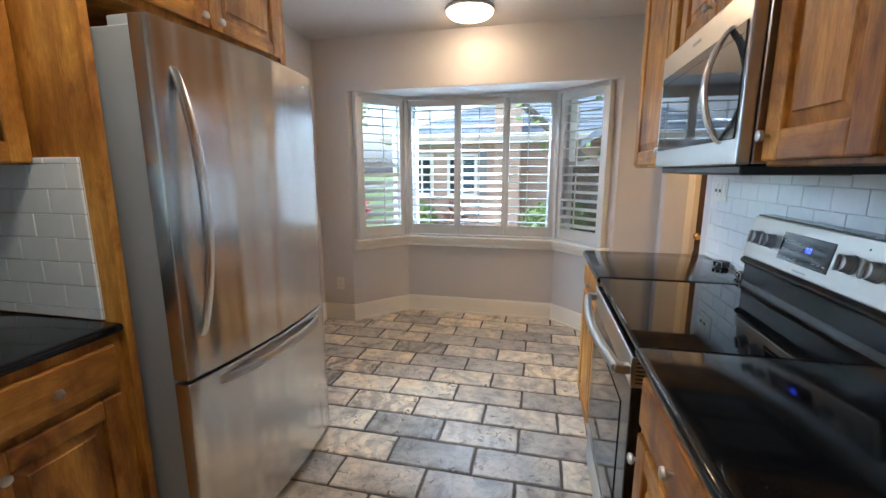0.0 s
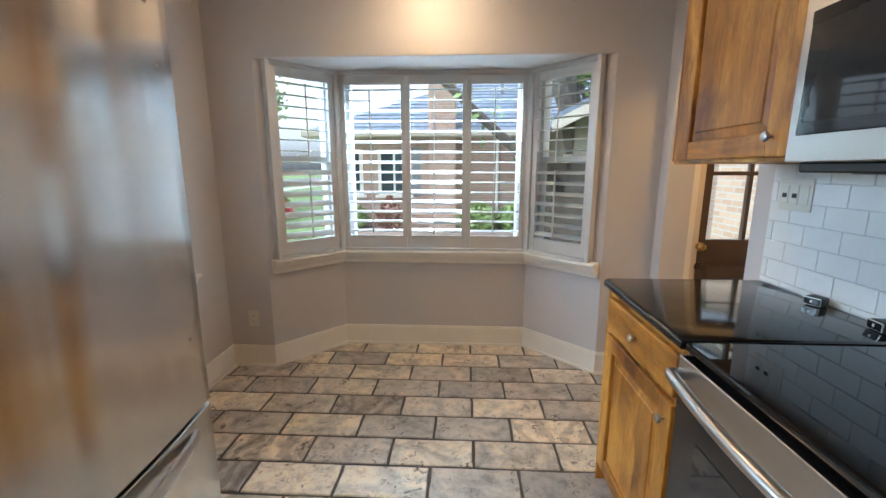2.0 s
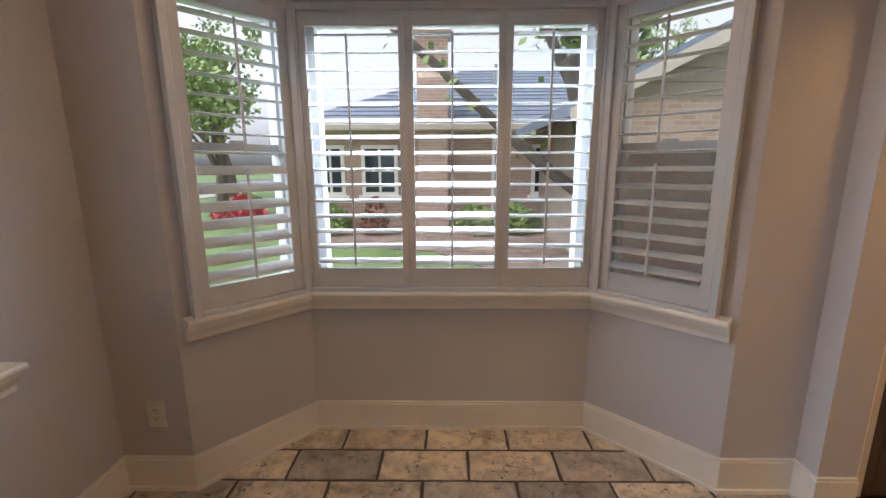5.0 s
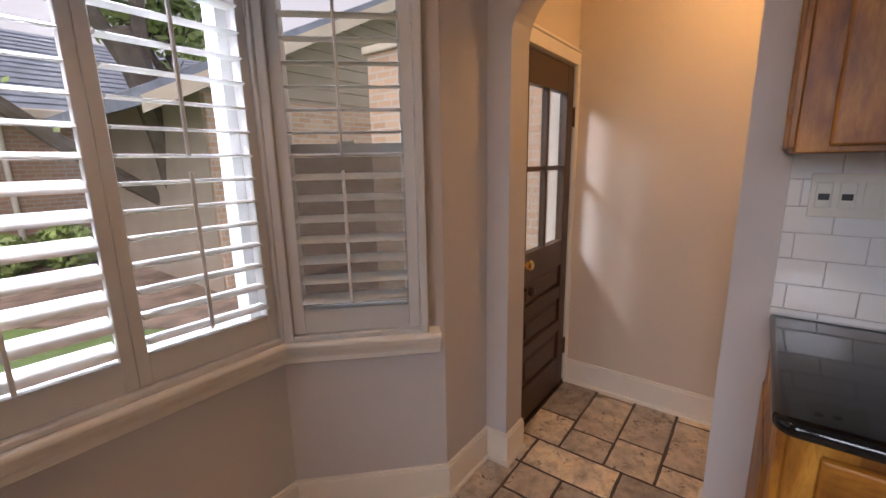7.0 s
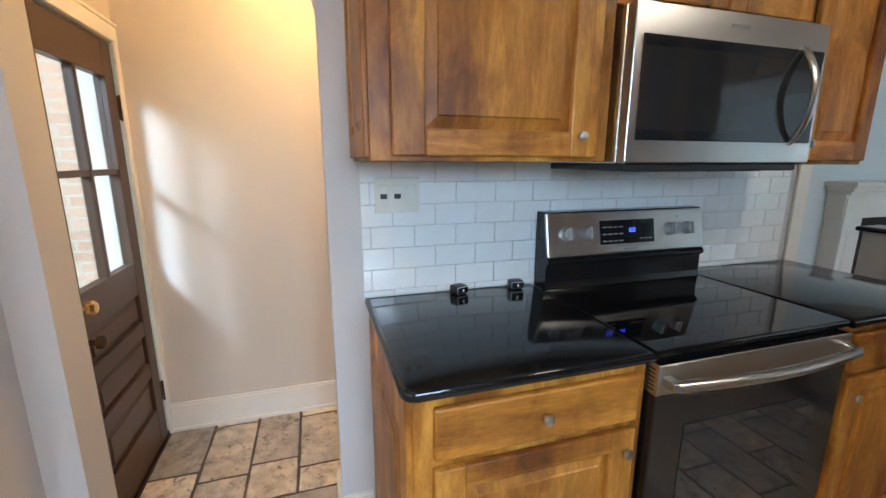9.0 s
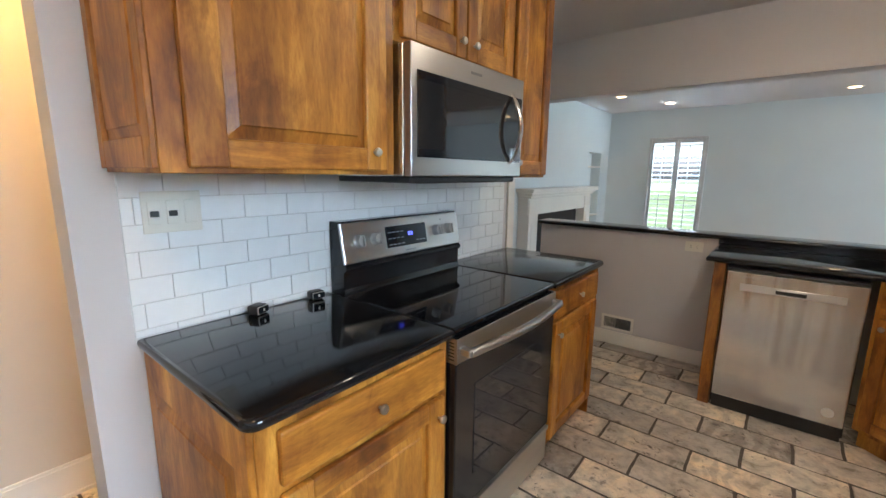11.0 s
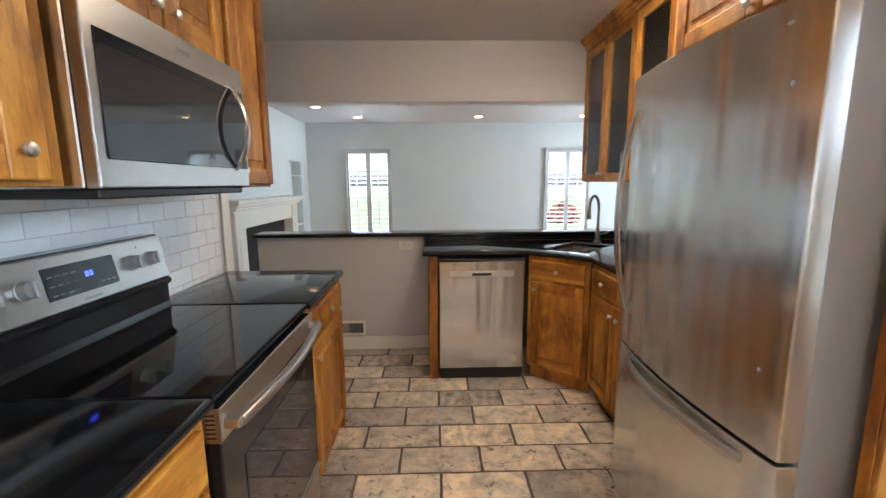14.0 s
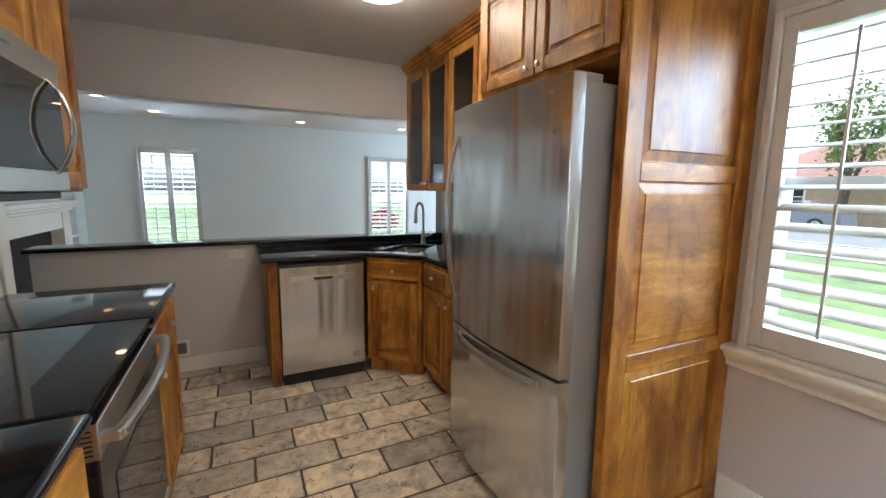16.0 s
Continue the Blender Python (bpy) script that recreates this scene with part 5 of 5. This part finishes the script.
part("brick_base", box(0.02, 6.98, -0.06, 0, 0, 2.6, 0.01), BRICKT, h2)
for s in (0, 1):
    e = [(-0.75, 2.36), (3.5, 4.485), (3.5, 4.66), (-0.75, 2.535)]
    e = e if s == 0 else [(7 - x, z) for x, z in e][::-1]
    part("roof", add_prism(bmesh.new(), e, -0.45, 5.2, TOXZ), ROOFB, h2)
    e = [(-0.77, 2.27), (3.5, 4.405), (3.5, 4.58), (-0.77, 2.445)]
    e = e if s == 0 else [(7 - x, z) for x, z in e][::-1]
    part("rake_board", add_prism(bmesh.new(), e, -0.50, -0.452, TOXZ), TANTRIM, h2, "tan rake board")
rw = part("return_wall", box(1.0, 1.2, -4.5, -1.9, 0, 2.9, 0.01), BRICKT, h2, "tan brick return wall")
part("coping", box(0.96, 1.24, -4.54, -1.86, 2.9, 2.98, 0.01), TANTRIM, rw)
h3 = thing("red_roofed_house", pose(-38, -14, GZ), "distant low house with a red-brown roof", "house")
part("wall", box(0, 8, 0, 34, 0, 2.7), BRICKT, h3)
bm = bmesh.new()
rf = [bm.verts.new(v) for v in ((-0.6, -0.6, 2.6), (8.6, -0.6, 2.6), (8.6, 34.6, 2.6), (-0.6, 34.6, 2.6), (4, 4, 4.9), (4, 30, 4.9))]
for f in ((0, 1, 4), (1, 2, 5, 4), (2, 3, 5), (3, 0, 4, 5), (3, 2, 1, 0)):
    bm.faces.new([rf[i] for i in f])
part("roof", bm, ROOFR, h3)
for y in (3, 9, 15, 21, 27):
    outdoor_window(h3, pose(8, y, 0.9, 0, 0, 90), 1.6, 1.3)


def tree(name, x, y, height, lean, seed, leaves, spread=1.0, label="leafing street tree with bare limbs", limbs=()):
    rg = random.Random(seed)
    tr = thing(name, pose(x, y, GZ), label, "tree")
    bm = bmesh.new()
    tips = []

    def grow(p, d, length, r, depth):
        pts, rad = [p.copy()], [r]
        for k in range(5):
            d = (d + Vector((rg.uniform(-1, 1), rg.uniform(-1, 1), rg.uniform(-0.3, 0.6))) * 0.16).normalized()
            p = p + d * length / 5
            pts.append(p.copy())
            rad.append(r * (1 - 0.42 * (k + 1) / 5))
        tube(bm, pts, rad, 7 if depth > 1 else 5)
        if depth < 3:
            tips.extend(pts[2:])
        if depth:
            for _ in range(3 if depth > 1 else 4):
                k = rg.randint(2, 5)
                q = (d + Vector((rg.uniform(-1, 1), rg.uniform(-1, 1), rg.uniform(-0.1, 0.8))) * 0.85 * spread).normalized()
                grow(pts[k], q, length * rg.uniform(0.55, 0.75), rad[k] * 0.62, depth - 1)

    grow(Vector((0, 0, -0.1)), Vector(lean).normalized(), height * 0.42, height * 0.030, 4)
    for start, aim, length, r in limbs:
        grow(Vector(start), Vector(aim).normalized(), length, r, 2)
    part("trunk", bm, BARK, tr, smooth=True)
    bm = bmesh.new()
    for _ in range(leaves):
        c = rg.choice(tips) + Vector((rg.gauss(0, 1), rg.gauss(0, 1), rg.gauss(0, 0.8))) * 0.28
        u = Vector((rg.gauss(0, 1), rg.gauss(0, 1), rg.gauss(0, 1))).normalized()
        v = u.orthogonal().normalized() * rg.uniform(0.05, 0.10)
        u = u * rg.uniform(0.06, 0.13)
        bm.faces.new([bm.verts.new(c + s) for s in (u, v, -u, -v)])
    part("crown", bm, LEAF, tr)
    return tr


tree("shade_tree", 2.75, 10.4, 9.0, (-0.16, 0.0, 1.0), 4, 4200, limbs=[((-0.1, 0, 0.9), (-0.83, 0.0, 0.6), 5.2, 0.13)])
tree("street_tree", -8.6, 17.5, 8.5, (0.1, 0.1, 1.0), 11, 2400)
tree("street_tree", -13.0, 27.0, 11.0, (0.1, 0.0, 1.0), 7, 4800)
tree("street_tree", -13.2, 5.5, 8.5, (0.1, 0.15, 1.0), 15, 4200)
tree("street_tree", -29.0, -7.5, 9.0, (0.05, 0.1, 1.0), 33, 2600)
tree("street_tree", -28.0, 10.0, 10.0, (0.0, 0.1, 1.0), 21, 4600)
tree("street_tree", 8.5, 24.0, 11.0, (-0.1, 0.0, 1.0), 23, 4600)


def bush(name, x, y, r, h, mat, seed, label, n=900):
    rg = random.Random(seed)
    b = thing(name, pose(x, y, GZ), label, "shrub")
    bm = bmesh.new()
    for k in range(5):
        tube(bm, [(0, 0, 0), (rg.uniform(-r, r) * 0.5, rg.uniform(-r, r) * 0.5, h * 0.6)], [0.02, 0.008], 5)
    part("stems", bm, BARK, b)
    bm = bmesh.new()
    for _ in range(n):
        a, t = rg.uniform(0, 6.283), rg.uniform(0, 1)
        q = r * (0.6 + 0.4 * rg.random()) * math.sqrt(max(0.05, 1 - (2 * t - 0.8) ** 2)) * (1 + 0.25 * math.sin(3 * a + seed))
        c = Vector((q * math.cos(a), q * math.sin(a), h * t))
        u = Vector((rg.gauss(0, 1), rg.gauss(0, 1), rg.gauss(0, 1))).normalized()
        v = u.orthogonal().normalized() * 0.045
        u = u * 0.07
        bm.faces.new([bm.verts.new(c + s) for s in (u, v, -u, -v)])
    part("leaves", bm, mat, b)


bush("azalea_bush", -6.6, 15.1, 0.75, 0.85, REDL, 3, "red flowering azalea on the lawn")
bush("azalea_bush", -2.1, 12.7, 0.35, 0.95, LEAFR, 5, "thin reddish shrub before the brick wall", 350)
bush("azalea_bush", -5.6, -14.5, 0.7, 0.9, REDL, 8, "pink-red flowering azalea behind the house")
for k, (x, y) in enumerate(((-3.3, 12.9), (0.4, 12.8), (1.4, 12.9), (-7.6, 17.5))):
    bush("hedge_shrub", x, y, 0.55, 0.8, LEAF, 30 + k, "green shrub before the brick house")

car = thing("parked_car", pose(-24.0, -9.6, GZ + 0.01, 0, 0, 90), "silver-blue parked sedan on the street", "car")
prof = [(0, 0.35), (0.05, 0.75), (0.9, 0.88), (1.55, 1.38), (2.9, 1.42), (3.7, 0.95), (4.4, 0.85), (4.5, 0.35)]
bm = add_prism(bmesh.new(), prof, -0.85, 0.85, TOXZ)
bmesh.ops.bevel(bm, geom=[e for e in bm.edges if abs(e.verts[0].co.y - e.verts[1].co.y) < 1e-5], offset=0.09, segments=2, affect="EDGES")
part("body", bm, CARW, car, smooth=True)
for s in (-1, 1):
    part("side_window", add_prism(bmesh.new(), [(1.1, 0.93), (1.62, 1.30), (2.82, 1.33), (3.4, 0.95)], s * 0.853 - 0.004, s * 0.853 + 0.004, TOXZ), DKGL, car)
    for x in (0.85, 3.6):
        wh = part("wheel", add_cyl(bmesh.new(), (x, s * 0.70, 0.32), (x, s * 0.88, 0.32), 0.32, seg=24), DARKPL, car)
        part("rim", add_cyl(bmesh.new(), (x, s * 0.86, 0.32), (x, s * 0.89, 0.32), 0.20, seg=16), CHROME, wh)

# ---- wall tiles ----


def tiled(parent, m, x0, x1, z0, z1, row, first, long=0.1452, high=0.0715, gap=0.0022, deep=0.007):
    """Glazed tiles in running bond on a face along x, standing out to -y; row: a joint line's height; first: a joint of that row."""
    meshes = {}
    k0 = math.floor((z0 - row) / high)
    k = k0
    while row + k * high < z1:
        a, b = max(z0, row + k * high), min(z1, row + (k + 1) * high)
        off = first + (long / 2 if k % 2 else 0)
        i = math.floor((x0 - off) / long)
        while off + i * long < x1:
            c, d = max(x0, off + i * long), min(x1, off + (i + 1) * long)
            i += 1
            if d - c < 0.012 or b - a < 0.01:
                continue
            key = (round(d - c, 4), round(b - a, 4))
            if key not in meshes:
                meshes[key] = mesh_of("tile", box(gap / 2, d - c - gap / 2, -deep, 0, gap / 2, b - a - gap / 2, 0.0012), CERAMIC)
            o = new("tile", meshes[key])
            o.parent = parent
            o.matrix_basis = m @ pose(c, -random.uniform(0, 0.0004), a, random.uniform(-0.12, 0.12), 0, random.uniform(-0.12, 0.12))
        k += 1


bs = structure("backsplash", box(XR - 0.003, XR - 0.0005, 1.03, 2.975, 0.905, 1.376), TGROUT, "white glazed subway tile backsplash", "backsplash")
tiled(bs, pose(XR - 0.003, 2.975, 0, 0, 0, -90), 0.0, 1.945, 0.921, 1.3755, 1.309, 0.254, 0.149, 0.0735)
bl = structure("backsplash_sink", box(XS, XS + 0.003, -0.155, 1.466, 0.922, 1.378), TGROUT, "white glazed subway tile beside the sink", "backsplash")
tiled(bl, pose(XS + 0.003, -0.155, 0, 0, 0, 90), 0.0, 1.60, 0.922, 1.378, 1.3105, 0.05)
bf = structure("backsplash_return", box(XS + 0.012, -1.0, 1.4645, 1.4675, 0.922, 1.40), TGROUT, "white glazed subway tile return by the refrigerator", "backsplash")
tiled(bf, pose(XS + 0.012, 1.4645, 0), 0.0, 0.508, 0.922, 1.40, 1.3105, 0.02)

# ---- floor tiles ----
fl = structure("floor", box(XL - 0.02, 2.12, -0.30, 4.5, -0.06, -0.006), GROUT, "tumbled travertine floor with dark grout", "floor")


def flag_mesh(name, w, d, seed, material):
    """One tumbled stone with a worn, uneven rim."""
    rg = random.Random(seed)
    pts = []
    n = 6
    for (ax, ay), (bx, by) in zip(((0, 0), (w, 0), (w, d), (0, d)), ((w, 0), (w, d), (0, d), (0, 0))):
        m = n if abs(bx - ax) > abs(by - ay) else 4
        for k in range(m):
            s = k / m
            pts.append((ax + (bx - ax) * s + rg.uniform(-0.0022, 0.0022), ay + (by - ay) * s + rg.uniform(-0.0022, 0.0022)))
    bm = bmesh.new()
    lo = [bm.verts.new((x, y, -0.010)) for x, y in pts]
    mid = [bm.verts.new((x, y, -0.0035)) for x, y in pts]
    cx, cy = w / 2, d / 2
    hi = [bm.verts.new((cx + (x - cx) * (1 - 0.010 / w), cy + (y - cy) * (1 - 0.010 / d), rg.uniform(-0.0004, 0.0004))) for x, y in pts]
    m = len(pts)
    for a, b in ((lo, mid), (mid, hi)):
        for k in range(m):
            bm.faces.new((a[k], a[(k + 1) % m], b[(k + 1) % m], b[k]))
    bm.faces.new(hi)
    return bm


FX, FY, GAP = 0.405, 0.2003, 0.014
flags = {}


def lay(x0, x1, y0, y1):
    """A stone between joints, cut to the room's edges."""
    w, d = x1 - x0 - GAP, y1 - y0 - GAP
    if w < 0.02 or d < 0.02:
        return
    key = (round(w, 3), round(d, 3), random.randint(0, 3))
    if key not in flags:
        flags[key] = mesh_of("floor_tile", flag_mesh("floor_tile", w, d, hash(key[:2]) % 1000 + key[2], STONE), STONE)
    o = new("floor_tile", flags[key])
    o.parent = fl
    o.location = (x0 + GAP / 2, y0 + GAP / 2, random.uniform(-0.0012, 0.0))


k = -6
while 0.985 + k * FY < 4.37:
    y0, y1 = 0.985 + k * FY, 0.985 + (k + 1) * FY
    off = 0.005 if k % 2 == 0 else 0.2075
    for i in range(-6, 6):
        x0, x1 = off + i * FX, off + (i + 1) * FX
        lo_x, hi_x = (XL, 1.20) if y0 < YW else (-1.36 + 0.9 * (y0 - YW), 0.84 - 1.0 * (y0 - YW))
        if y0 > 1.2 and y1 < 2.4:
            lo_x = -1.0
        a, b = max(x0, lo_x), min(x1, hi_x)
        if b > a:
            lay(a, b, max(y0, YH), min(y1, 4.37))
    k += 1
for j in range(4):
    lay(1.20, 1.40, 2.59 + j * 0.4, min(2.99 + j * 0.4, 3.89))
for j in range(6):
    y0 = 2.62 + j * 0.213
    o_ = (0.14, 0.0, 0.25, 0.09, 0.2, 0.05)[j]
    x = 1.40
    for w in (0.28 - o_ / 2, 0.405, 0.405):
        lay(x, min(x + w, 2.03), y0, y0 + 0.213)
        x += w
        if x > 2.01:
            break
